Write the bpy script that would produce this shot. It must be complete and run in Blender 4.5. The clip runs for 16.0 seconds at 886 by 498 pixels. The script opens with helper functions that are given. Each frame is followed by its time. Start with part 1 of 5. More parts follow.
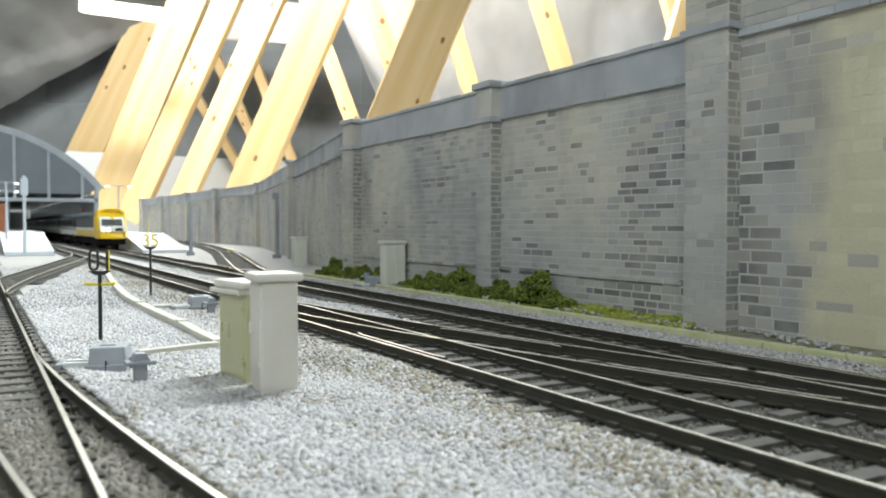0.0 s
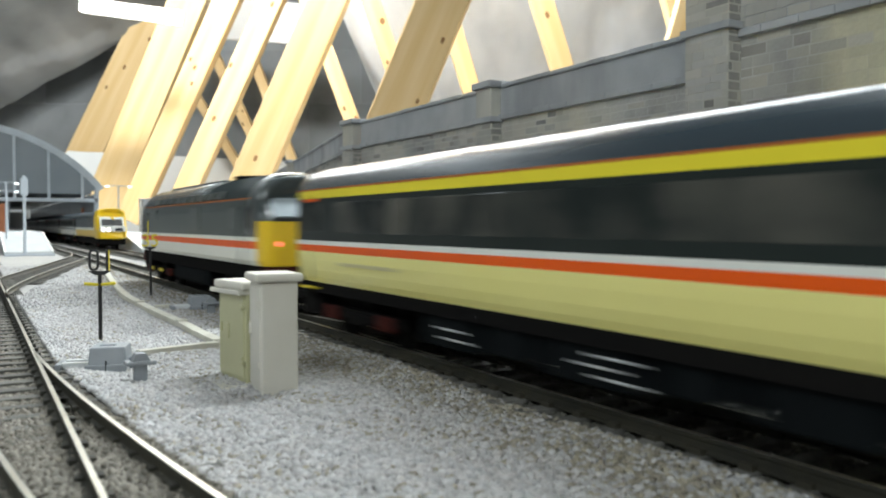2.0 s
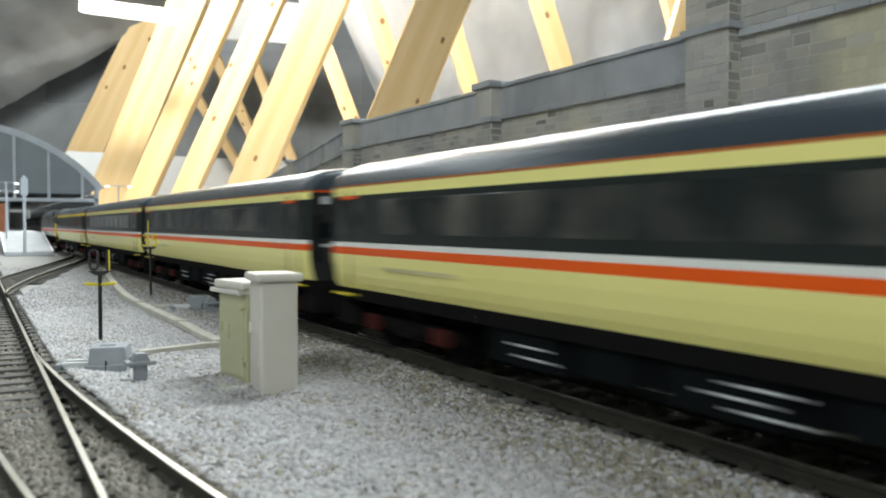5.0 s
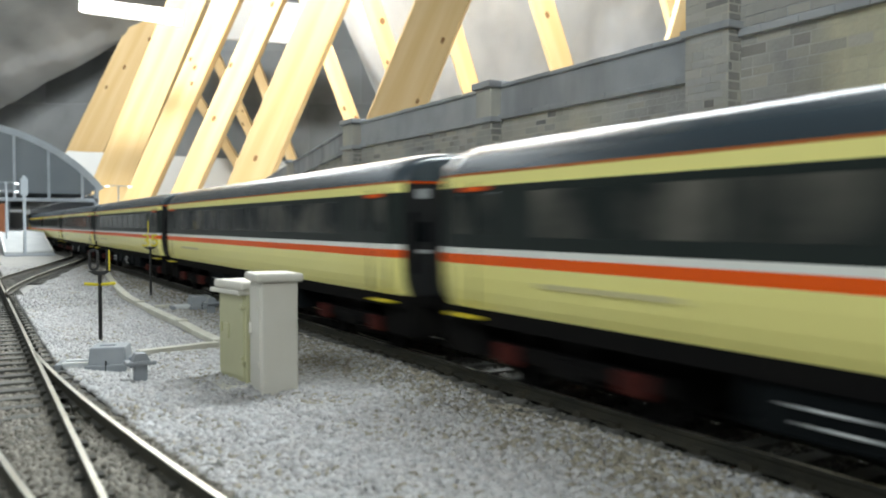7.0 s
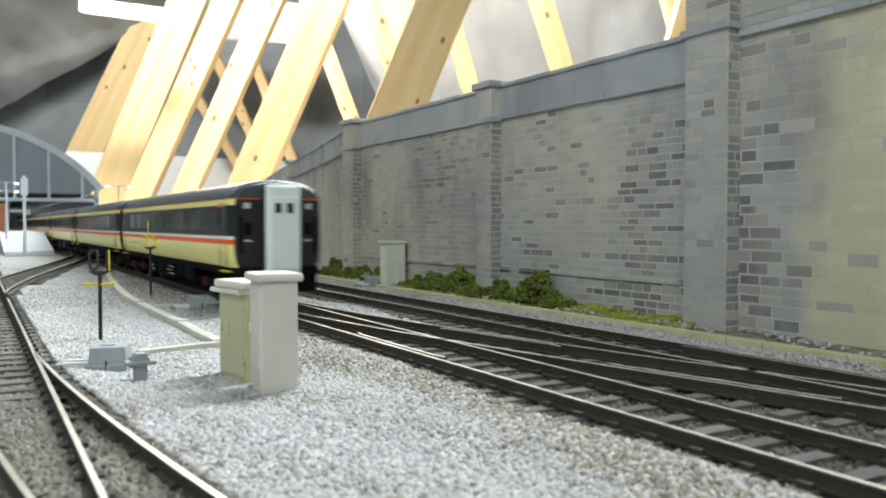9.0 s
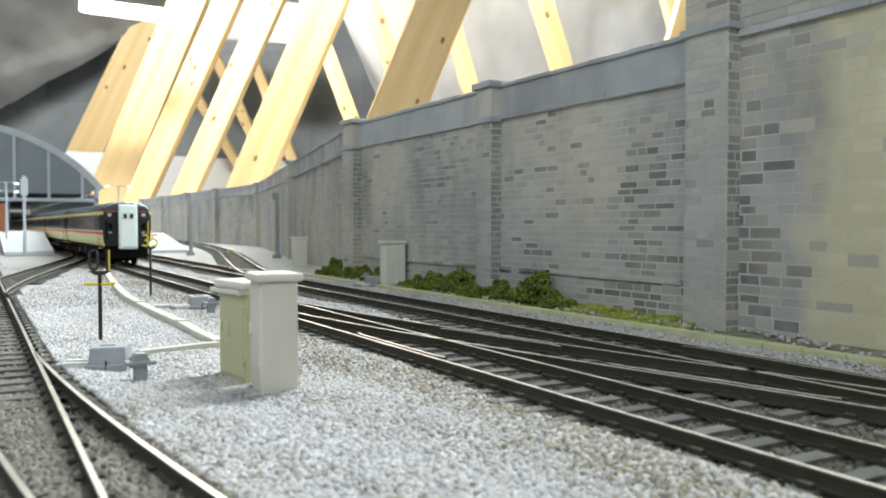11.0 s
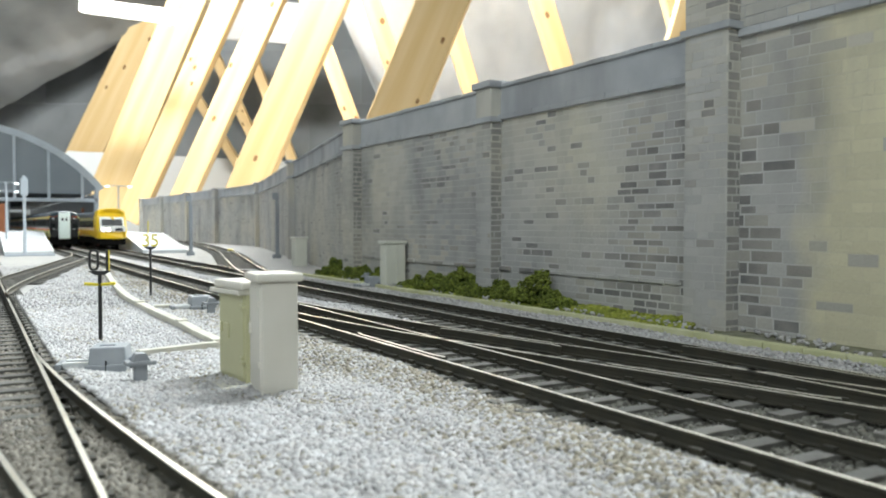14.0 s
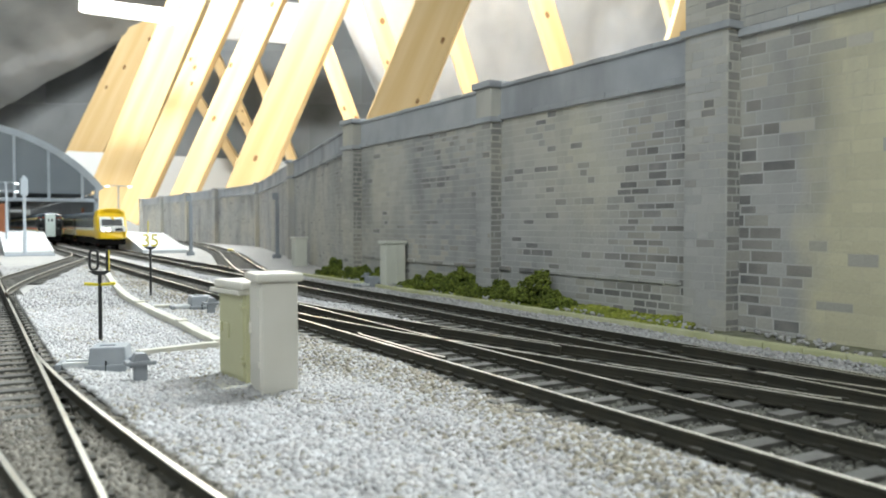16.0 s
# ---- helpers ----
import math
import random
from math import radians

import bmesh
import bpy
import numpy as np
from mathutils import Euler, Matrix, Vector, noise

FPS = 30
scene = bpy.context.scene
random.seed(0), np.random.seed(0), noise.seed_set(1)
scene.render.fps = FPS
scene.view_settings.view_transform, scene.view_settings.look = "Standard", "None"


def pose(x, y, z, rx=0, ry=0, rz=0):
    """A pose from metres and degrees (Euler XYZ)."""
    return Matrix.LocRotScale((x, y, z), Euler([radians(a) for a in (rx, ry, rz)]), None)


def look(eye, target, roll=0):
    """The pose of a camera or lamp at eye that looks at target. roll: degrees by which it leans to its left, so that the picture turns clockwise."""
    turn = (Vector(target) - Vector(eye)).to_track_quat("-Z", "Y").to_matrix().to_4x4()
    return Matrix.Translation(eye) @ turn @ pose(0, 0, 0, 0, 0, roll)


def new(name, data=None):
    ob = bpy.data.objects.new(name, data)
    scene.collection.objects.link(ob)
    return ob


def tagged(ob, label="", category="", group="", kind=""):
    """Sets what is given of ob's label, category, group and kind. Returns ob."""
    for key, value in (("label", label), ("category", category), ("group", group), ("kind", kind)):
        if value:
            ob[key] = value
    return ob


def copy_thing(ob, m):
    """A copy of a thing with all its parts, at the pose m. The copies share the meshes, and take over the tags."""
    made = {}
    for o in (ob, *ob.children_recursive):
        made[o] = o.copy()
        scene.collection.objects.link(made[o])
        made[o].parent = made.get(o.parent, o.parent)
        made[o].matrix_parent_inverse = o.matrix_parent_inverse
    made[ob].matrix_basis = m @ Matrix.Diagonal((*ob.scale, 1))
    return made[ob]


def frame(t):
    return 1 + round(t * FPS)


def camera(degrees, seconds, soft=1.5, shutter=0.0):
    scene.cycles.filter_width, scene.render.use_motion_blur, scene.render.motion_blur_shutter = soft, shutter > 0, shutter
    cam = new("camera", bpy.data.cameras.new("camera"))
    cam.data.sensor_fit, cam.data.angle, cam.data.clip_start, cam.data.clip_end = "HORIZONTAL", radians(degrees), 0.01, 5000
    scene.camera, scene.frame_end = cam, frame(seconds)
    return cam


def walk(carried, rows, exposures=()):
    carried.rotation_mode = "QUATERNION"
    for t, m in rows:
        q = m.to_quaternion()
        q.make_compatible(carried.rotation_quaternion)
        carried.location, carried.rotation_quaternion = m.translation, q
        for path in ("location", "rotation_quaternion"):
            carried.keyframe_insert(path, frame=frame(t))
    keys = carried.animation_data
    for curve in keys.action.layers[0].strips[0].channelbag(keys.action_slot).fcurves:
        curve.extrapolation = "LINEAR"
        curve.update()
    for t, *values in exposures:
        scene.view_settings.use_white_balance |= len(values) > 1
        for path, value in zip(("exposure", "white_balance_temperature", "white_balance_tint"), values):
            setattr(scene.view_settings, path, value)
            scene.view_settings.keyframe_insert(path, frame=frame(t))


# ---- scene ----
# Attic model railway, 1:76 scale: true model sizes in metres. Y runs along the main tracks, X across them.
import itertools

RAIL = 0.0035            # rail top above the baseboard
NEAR, FAR, LEFT = 0.102, 0.1525, 0.0039   # track centre lines
HALF = 0.0087            # half the spacing of the two rails
YAW = 30.05

cam = camera(57.13, 16.0, soft=1.9, shutter=1.0)
EYE = (0.0, 0.0, 0.0348)
CAM_POSE = pose(*EYE, 90 - 1.75, 0, -YAW)
cam.data.dof.use_dof, cam.data.dof.focus_distance, cam.data.dof.aperture_fstop = True, 0.27, 45.0
walk(cam, [(0, CAM_POSE), (16, CAM_POSE)],
     exposures=[(0, 0.0), (0.5, 0.0), (1.3, -0.18), (7.6, -0.18), (8.6, 0.0), (16, 0.0)])

# ---------------------------------------------------------------- light
world = bpy.data.worlds.new("world")
scene.world = world
world.use_nodes = True
world.node_tree.nodes["Background"].inputs[0].default_value = (0.85, 0.93, 1.0, 1)
world.node_tree.nodes["Background"].inputs[1].default_value = 0.15


def lamp(name, size_x, size_y, watts, eye, target, colour, spread=180):
    data = bpy.data.lights.new(name, "AREA")
    data.shape, data.size, data.size_y = "RECTANGLE", size_x, size_y
    data.energy, data.color, data.spread = watts, colour, radians(spread)
    ob = new(name, data)
    ob.matrix_world = look(eye, target)
    return ob


lamp("tube_light_over_layout", 0.12, 1.5, 1.2, (-0.1, 0.45, 1.1), (0.05, 0.5, 0), (0.91, 1.0, 1.03))
lamp("tube_light_behind_viewer", 1.2, 0.2, 9.8, (-0.65, -0.5, 0.75), (0.2, 0.25, 0.05), (0.91, 1.0, 1.02))
lamp("tube_light_beyond_wall", 0.15, 1.8, 18, (0.95, 0.42, 0.86), (0.06, 0.38, 0), (0.91, 1.0, 1.02), 100)
lamp("tube_light_over_station", 0.12, 1.5, 3.4, (-0.1, 1.9, 1.05), (0.1, 1.9, 0), (0.87, 0.98, 1.06))
lamp("tube_light_in_roof", 1.2, 0.15, 74, (0.50, 1.63, 1.33), (0.95, 2.5, 0.3), (0.95, 1.0, 1.01))
# unseen lamp, added to give the nearer train roofs their gleam
lamp("added_roof_gleam_light", 1.3, 0.26, 11.0, (1.254, 1.47, 0.95), (0.1, 0.15, 0.0), (0.92, 1.0, 1.03))
lamp("tube_light_above_trusses", 1.3, 0.26, 13.0, (0.935, 2.116, 0.81), (0.1, 0.4, 0.0), (0.92, 1.0, 1.03))


# ---------------------------------------------------------------- materials
def mat(name, colour, rough=0.6, metal=0.0, other=None, scale=300.0, mix=0.5, bump=0.0, bump_scale=900.0, rand=0.0,
        island=False, big=None, big_scale=15.0, coat=0.0, spec=0.5, soot_shade=None, soot_scale=25.0, wash=None):
    """Base colour mottled towards `other` at `scale` per metre, towards `big` at a larger size; rand varies whole pieces."""
    m = bpy.data.materials.new(name)
    m.use_nodes = True
    nt, b = m.node_tree, m.node_tree.nodes["Principled BSDF"]
    b.inputs["Roughness"].default_value, b.inputs["Metallic"].default_value = rough, metal
    b.inputs["Coat Weight"].default_value = coat
    b.inputs["Specular IOR Level"].default_value = spec
    tex = nt.nodes.new("ShaderNodeTexCoord")
    geo = nt.nodes.new("ShaderNodeNewGeometry")

    def noise_of(sc, detail=4.0, squash=1.0):
        n = nt.nodes.new("ShaderNodeTexNoise")
        n.inputs["Scale"].default_value, n.inputs["Detail"].default_value = sc, detail
        source = geo.outputs["Position"] if island or big else tex.outputs["Object"]
        if squash != 1.0:
            long = nt.nodes.new("ShaderNodeMapping")
            long.inputs["Scale"].default_value = (1.0, 1.0, squash)
            nt.links.new(source, long.inputs["Vector"])
            source = long.outputs["Vector"]
        nt.links.new(source, n.inputs["Vector"])
        return n

    def mixed(fac, a, c):
        x = nt.nodes.new("ShaderNodeMix")
        x.data_type = "RGBA"
        nt.links.new(fac, x.inputs[0])
        for value, slot in ((a, x.inputs[6]), (c, x.inputs[7])):
            if isinstance(value, tuple):
                slot.default_value = (*value, 1)
            else:
                nt.links.new(value, slot)
        return x.outputs[2]

    def ramp(fac, lo, hi):
        r = nt.nodes.new("ShaderNodeMapRange")
        r.inputs[1].default_value, r.inputs[2].default_value = lo, hi
        nt.links.new(fac, r.inputs[0])
        return r.outputs[0]

    out = colour
    if other:
        out = mixed(ramp(noise_of(scale).outputs[0], 0.5 - 0.25 / max(mix, 0.05) * 0.5, 0.5 + 0.25), colour, other)
    if big:
        out = mixed(ramp(noise_of(big_scale, 5.0).outputs[0], 0.44, 0.74), out, big)
    if wash:
        # a stain that begins at world y = wash[1] and is full at wash[2], with a ragged edge
        axes = nt.nodes.new("ShaderNodeSeparateXYZ")
        nt.links.new(geo.outputs["Position"], axes.inputs[0])
        ragged = nt.nodes.new("ShaderNodeMath")
        ragged.operation = "MULTIPLY_ADD"
        ragged.inputs[1].default_value = 0.022
        nt.links.new(noise_of(55.0, 3.0).outputs[0], ragged.inputs[0])
        nt.links.new(axes.outputs[1], ragged.inputs[2])
        out = mixed(ramp(ragged.outputs[0], wash[1] + 0.011, wash[2] + 0.011), out, wash[0])
    if soot_shade:
        out = mixed(ramp(noise_of(soot_scale, 6.0, 0.35).outputs[0], 0.5, 0.78), out, soot_shade)
    if rand:
        hsv = nt.nodes.new("ShaderNodeHueSaturation")
        info = nt.nodes.new("ShaderNodeObjectInfo")
        src = geo.outputs["Random Per Island"] if island else info.outputs["Random"]
        r = nt.nodes.new("ShaderNodeMapRange")
        r.inputs[3].default_value, r.inputs[4].default_value = 1 - rand, 1 + rand
        nt.links.new(src, r.inputs[0])
        nt.links.new(r.outputs[0], hsv.inputs["Value"])
        if isinstance(out, tuple):
            hsv.inputs["Color"].default_value = (*out, 1)
        else:
            nt.links.new(out, hsv.inputs["Color"])
        out = hsv.outputs[0]
    if isinstance(out, tuple):
        b.inputs["Base Color"].default_value = (*out, 1)
    else:
        nt.links.new(out, b.inputs["Base Color"])
    if bump:
        bn = nt.nodes.new("ShaderNodeBump")
        bn.inputs["Strength"].default_value, bn.inputs["Distance"].default_value = bump, 0.0004
        nt.links.new(noise_of(bump_scale).outputs[0], bn.inputs["Height"])
        nt.links.new(bn.outputs[0], b.inputs["Normal"])
    return m


def glow(name, colour, strength):
    m = bpy.data.materials.new(name)
    m.use_nodes = True
    b = m.node_tree.nodes["Principled BSDF"]
    b.inputs["Base Color"].default_value = (*colour, 1)
    b.inputs["Emission Color"].default_value, b.inputs["Emission Strength"].default_value = (*colour, 1), strength
    return m


M_BALLAST = mat("pale granite ballast chips", (0.47, 0.475, 0.48), 0.75, other=(0.40, 0.375, 0.36), scale=420, rand=0.25, island=True, big=(0.40, 0.395, 0.385), big_scale=14)
M_BALLAST_BROWN = mat("rust-stained ballast chips", (0.335, 0.305, 0.235), 0.8, other=(0.24, 0.21, 0.165), scale=420, rand=0.3, island=True)
M_GRIME = mat("grimy track ballast chips", (0.12, 0.115, 0.095), 0.85, other=(0.075, 0.072, 0.06), scale=500, rand=0.4, island=True)
M_GRIME_LEFT = mat("brown side track ballast", (0.21, 0.19, 0.155), 0.85, other=(0.14, 0.125, 0.10), scale=420, rand=0.35, island=True, big=(0.27, 0.25, 0.215), big_scale=25)
M_GROUND = mat("ballasted baseboard", (0.5, 0.49, 0.46), 0.9, other=(0.28, 0.27, 0.26), scale=900, bump=0.6, big=(0.42, 0.41, 0.38), big_scale=9)
M_SLEEPER = mat("weathered grey brown sleeper", (0.075, 0.072, 0.062), 0.75, other=(0.16, 0.155, 0.14), scale=250, rand=0.25, bump=0.2)
M_RAILSIDE = mat("dark painted rail side", (0.026, 0.026, 0.02), 0.65, other=(0.045, 0.04, 0.026), scale=200)
M_RAILTOP = mat("polished nickel silver rail head", (0.80, 0.77, 0.68), 0.38, 1.0, other=(0.60, 0.57, 0.49), scale=150)
M_STONE = mat("grey weathered embossed stone", (0.46, 0.453, 0.425), 0.85, other=(0.355, 0.352, 0.345), scale=45, rand=0.06, bump=0.8, bump_scale=700, big=(0.58, 0.545, 0.42), big_scale=13, soot_shade=(0.24, 0.235, 0.225), soot_scale=30, wash=((0.57, 0.535, 0.38), 0.154, 0.143))
M_STONE_JOINED = mat("grey weathered distant stone", (0.43, 0.427, 0.41), 0.85, other=(0.33, 0.33, 0.325), scale=45, rand=0.08, island=True, bump=0.6, bump_scale=900, big=(0.53, 0.50, 0.41), big_scale=11, soot_shade=(0.22, 0.22, 0.215), soot_scale=30)
# serves sooty stones and, as painted shade, the viewer-facing pier ends
M_STONE_DARK = mat("dark stone, sooty and shaded", (0.245, 0.235, 0.22), 0.85, other=(0.16, 0.16, 0.16), scale=160, rand=0.2, bump=0.6, bump_scale=1300, big=(0.36, 0.34, 0.30), big_scale=30)
M_STONE_MID = mat("dull brown-grey stone", (0.395, 0.38, 0.345), 0.85, other=(0.31, 0.30, 0.28), scale=120, rand=0.14, bump=0.7, bump_scale=900, big=(0.47, 0.445, 0.37), big_scale=30)
M_JOINT = mat("pale mortar", (0.55, 0.545, 0.52), 0.9, other=(0.42, 0.42, 0.41), scale=60, big=(0.57, 0.54, 0.44), big_scale=13, soot_shade=(0.34, 0.335, 0.33), soot_scale=30, wash=((0.53, 0.50, 0.37), 0.154, 0.143))
M_COPING = mat("grey painted stone coping", (0.42, 0.435, 0.455), 0.8, other=(0.32, 0.335, 0.35), scale=60, bump=0.6, bump_scale=900, big=(0.48, 0.48, 0.47), big_scale=14, soot_shade=(0.22, 0.225, 0.235), soot_scale=26)
M_PIER = mat("grey buff stone pier", (0.48, 0.475, 0.44), 0.85, other=(0.38, 0.375, 0.36), scale=60, big=(0.60, 0.55, 0.41), big_scale=12, bump=0.5, bump_scale=1100, soot_shade=(0.28, 0.27, 0.26), soot_scale=34)
M_CABINET = mat("cream grey painted cabinet", (0.64, 0.615, 0.55), 0.45, other=(0.58, 0.555, 0.48), scale=90, bump=0.05)
M_CABINET2 = mat("olive cream painted cabinet", (0.48, 0.47, 0.29), 0.45, other=(0.41, 0.40, 0.24), scale=90, bump=0.05)
M_CABGREY = mat("grey green cabinet", (0.66, 0.66, 0.58), 0.5, other=(0.58, 0.585, 0.51), scale=90)
M_GREYPLASTIC = mat("mid grey plastic", (0.30, 0.32, 0.34), 0.5, other=(0.24, 0.26, 0.28), scale=200)
M_DUCT = mat("cream concrete cable duct", (0.62, 0.60, 0.52), 0.7, other=(0.5, 0.48, 0.4), scale=150)
M_KERB = mat("mossy concrete trough", (0.60, 0.59, 0.40), 0.85, other=(0.46, 0.47, 0.24), scale=110, bump=0.3)
M_VERGE = mat("scattered grass turf", (0.10, 0.11, 0.03), 0.95, other=(0.30, 0.29, 0.24), scale=170, bump=0.8, bump_scale=600)
M_LEAF = mat("green foam foliage", (0.060, 0.088, 0.012), 0.95, other=(0.165, 0.205, 0.03), scale=150, rand=0.55, island=True, big=(0.20, 0.235, 0.04), big_scale=110)
M_TURF = mat("yellow green static grass", (0.20, 0.24, 0.03), 0.95, other=(0.36, 0.37, 0.07), scale=150, rand=0.45, island=True, big=(0.12, 0.16, 0.02), big_scale=60)
M_BLACK = mat("black plastic", (0.012, 0.012, 0.013), 0.5, other=(0.02, 0.02, 0.02), scale=200)
M_YELLOWTRIM = mat("yellow painted trim", (0.75, 0.62, 0.03), 0.5, other=(0.65, 0.52, 0.03), scale=200)
M_CREAM = mat("cream coach paint", (0.84, 0.775, 0.28), 0.35, other=(0.81, 0.74, 0.26), scale=40, coat=0.1, spec=0.3)
M_WHITE = mat("white coach paint", (0.80, 0.80, 0.74), 0.35, other=(0.75, 0.75, 0.7), scale=40, coat=0.2)
M_LOCOWHITE = mat("off white engine paint", (0.82, 0.81, 0.71), 0.35, other=(0.78, 0.77, 0.67), scale=40, coat=0.1)
M_RED = mat("orange red stripe paint", (0.86, 0.115, 0.006), 0.4, other=(0.80, 0.10, 0.006), scale=40, spec=0.2)
M_DARK = mat("dark grey coach paint", (0.015, 0.021, 0.019), 0.35, other=(0.022, 0.028, 0.026), scale=40, spec=0.15)
M_LOCOGREY = mat("executive grey engine paint", (0.046, 0.060, 0.057), 0.3, other=(0.056, 0.070, 0.067), scale=40, spec=0.35)
M_LOCOROOF = mat("glossy grey engine roof", (0.045, 0.056, 0.056), 0.24, other=(0.06, 0.07, 0.07), scale=60, spec=0.9)
M_LOCOPANEL = mat("lighter grey engine panel", (0.085, 0.10, 0.096), 0.35, other=(0.06, 0.072, 0.07), scale=60)
M_ROOF = mat("blue grey roof paint", (0.035, 0.05, 0.062), 0.27, other=(0.045, 0.06, 0.072), scale=60, spec=1.0)
M_YELLOW = mat("warning yellow paint", (0.83, 0.55, 0.015), 0.35, other=(0.78, 0.5, 0.012), scale=60, coat=0.2)
M_LINE = mat("dull orange lining", (0.42, 0.13, 0.03), 0.5, other=(0.34, 0.10, 0.025), scale=60, spec=0.2)
M_FIRST = mat("first class yellow stripe", (0.80, 0.68, 0.03), 0.4, other=(0.76, 0.64, 0.03), scale=40)
M_GANGWAY = mat("pale green grey gangway", (0.79, 0.87, 0.83), 0.45, other=(0.73, 0.81, 0.77), scale=120)
# pale mottling paints reflections and blurred seats into the dark glass
M_GLASS = mat("dark tinted window with painted reflections", (0.018, 0.023, 0.022), 0.1, other=(0.17, 0.16, 0.135), scale=60, mix=2.0, spec=0.15)
M_NOSEGLASS = mat("dark cab glass", (0.035, 0.04, 0.042), 0.3, other=(0.09, 0.09, 0.085), scale=80)
# pale base colour stands for the light seen in the engine's screens
M_SCREEN = mat("windscreen with light in its pale colour", (0.46, 0.51, 0.54), 0.08, other=(0.32, 0.36, 0.38), scale=90, spec=0.9)
M_UNDER = mat("sooty underframe", (0.006, 0.006, 0.0065), 0.9, other=(0.011, 0.010, 0.009), scale=150, spec=0.05)
M_BOXES = mat("dark grey equipment box", (0.007, 0.009, 0.010), 0.8, other=(0.005, 0.006, 0.007), scale=150, spec=0.06)
M_AXLE = mat("dark red brown axle spring", (0.075, 0.016, 0.012), 0.75, other=(0.045, 0.011, 0.009), scale=200, spec=0.1)
M_LABEL = mat("pale printed panel", (0.6, 0.62, 0.62), 0.5)
M_PINE = mat("planed pine timber", (0.76, 0.57, 0.31), 0.55, other=(0.65, 0.43, 0.18), scale=1.0, mix=0.45, bump=0.15, bump_scale=3.0)
for n in [n for n in M_PINE.node_tree.nodes if n.type == "TEX_NOISE"]:
    # long grain: stretch the noise along the timber's own x axis
    stretch = M_PINE.node_tree.nodes.new("ShaderNodeMapping")
    stretch.inputs["Scale"].default_value = (2.0, 45.0, 45.0)
    M_PINE.node_tree.links.new(n.inputs["Vector"].links[0].from_socket, stretch.inputs["Vector"])
    M_PINE.node_tree.links.new(stretch.outputs["Vector"], n.inputs["Vector"])
M_KNOT = mat("dark pine knot", (0.25, 0.12, 0.04), 0.6)
M_MEMBRANE = mat("silver grey roof membrane", (0.54, 0.555, 0.57), 0.45, other=(0.42, 0.43, 0.45), scale=7, big=(0.62, 0.62, 0.62), big_scale=2.2, soot_shade=(0.47, 0.46, 0.43), soot_scale=5)
M_BLOCK = mat("dark grey block gable", (0.25, 0.265, 0.27), 0.9, other=(0.36, 0.37, 0.37), scale=9, rand=0.25, big=(0.15, 0.16, 0.165), big_scale=4.5)
M_BOARD = mat("white painted board", (0.85, 0.85, 0.83), 0.6, other=(0.8, 0.8, 0.78), scale=6)
M_FELT = mat("grey sarking felt", (0.31, 0.315, 0.31), 0.7, other=(0.23, 0.235, 0.23), scale=9, big=(0.40, 0.40, 0.39), big_scale=2.5)
M_LETTER = mat("faded olive lettering", (0.56, 0.51, 0.26), 0.5)
M_FLOOR = mat("chipboard attic floor", (0.35, 0.26, 0.16), 0.8, other=(0.28, 0.2, 0.12), scale=30)
M_PLATFORM = mat("white edged platform concrete", (0.50, 0.52, 0.52), 0.7, other=(0.42, 0.44, 0.45), scale=60)
M_STATION = mat("pale grey station steel", (0.52, 0.57, 0.62), 0.5, other=(0.44, 0.48, 0.52), scale=60)
M_PLATE_GLASS = mat("smoky screen glazing", (0.25, 0.28, 0.31), 0.25, other=(0.30, 0.33, 0.35), scale=14)
M_BRICK = mat("orange brown brick", (0.34, 0.12, 0.05), 0.8, other=(0.26, 0.1, 0.05), scale=80)
M_GLOW = glow("lit lamp head", (0.9, 0.97, 1.0), 4.0)
M_HEADLIGHT = glow("lit headlight", (1.0, 0.98, 0.9), 2.5)
M_TAIL = glow("lit red tail lamp", (1.0, 0.16, 0.11), 2.4)
M_TUBE = glow("fluorescent diffuser", (1.0, 0.98, 0.92), 3.0)


# ---------------------------------------------------------------- builders
def mesh_object(name, bm, mats, parent=None, label=""):
    me = bpy.data.meshes.new(name)
    bm.to_mesh(me)
    bm.free()
    for m in mats if isinstance(mats, (list, tuple)) else [mats]:
        me.materials.append(m)
    ob = new(name, me)
    if parent:
        ob.parent = parent
    if label:
        ob["label"] = label
    return ob


def part(name, bm, material, parent, label=""):
    return mesh_object(name, bm, material, parent, label)


def box(bm, x0, x1, y0, y1, z0, z1, bevel=0.0, index=0):
    vs = [bm.verts.new(c) for c in itertools.product((x0, x1), (y0, y1), (z0, z1))]
    quads = ((0, 1, 3, 2), (4, 6, 7, 5), (0, 4, 5, 1), (2, 3, 7, 6), (0, 2, 6, 4), (1, 5, 7, 3))
    fs = [bm.faces.new([vs[i] for i in q]) for q in quads]
    for f in fs:
        f.material_index = index
    if bevel:
        edges = list({e for f in fs for e in f.edges})
        bmesh.ops.bevel(bm, geom=edges, offset=bevel, segments=2, affect="EDGES", profile=0.5, material=-1)
    return bm


def boxed(*args, **kw):
    return box(bmesh.new(), *args, **kw)


def rod(bm, p, q, r, n=10, r2=None, index=0):
    p, q = Vector(p), Vector(q)
    axis = (q - p).normalized()
    side = axis.orthogonal().normalized()
    up = axis.cross(side)
    rings = []
    for c, rad in ((p, r), (q, r if r2 is None else r2)):
        rings.append([bm.verts.new(c + side * rad * math.cos(a) + up * rad * math.sin(a)) for a in [2 * math.pi * i / n for i in range(n)]])
    fs = [bm.faces.new((rings[0][i], rings[0][(i + 1) % n], rings[1][(i + 1) % n], rings[1][i])) for i in range(n)]
    fs += [bm.faces.new(rings[0][::-1]), bm.faces.new(rings[1])]
    for f in fs:
        f.material_index = index
    return bm


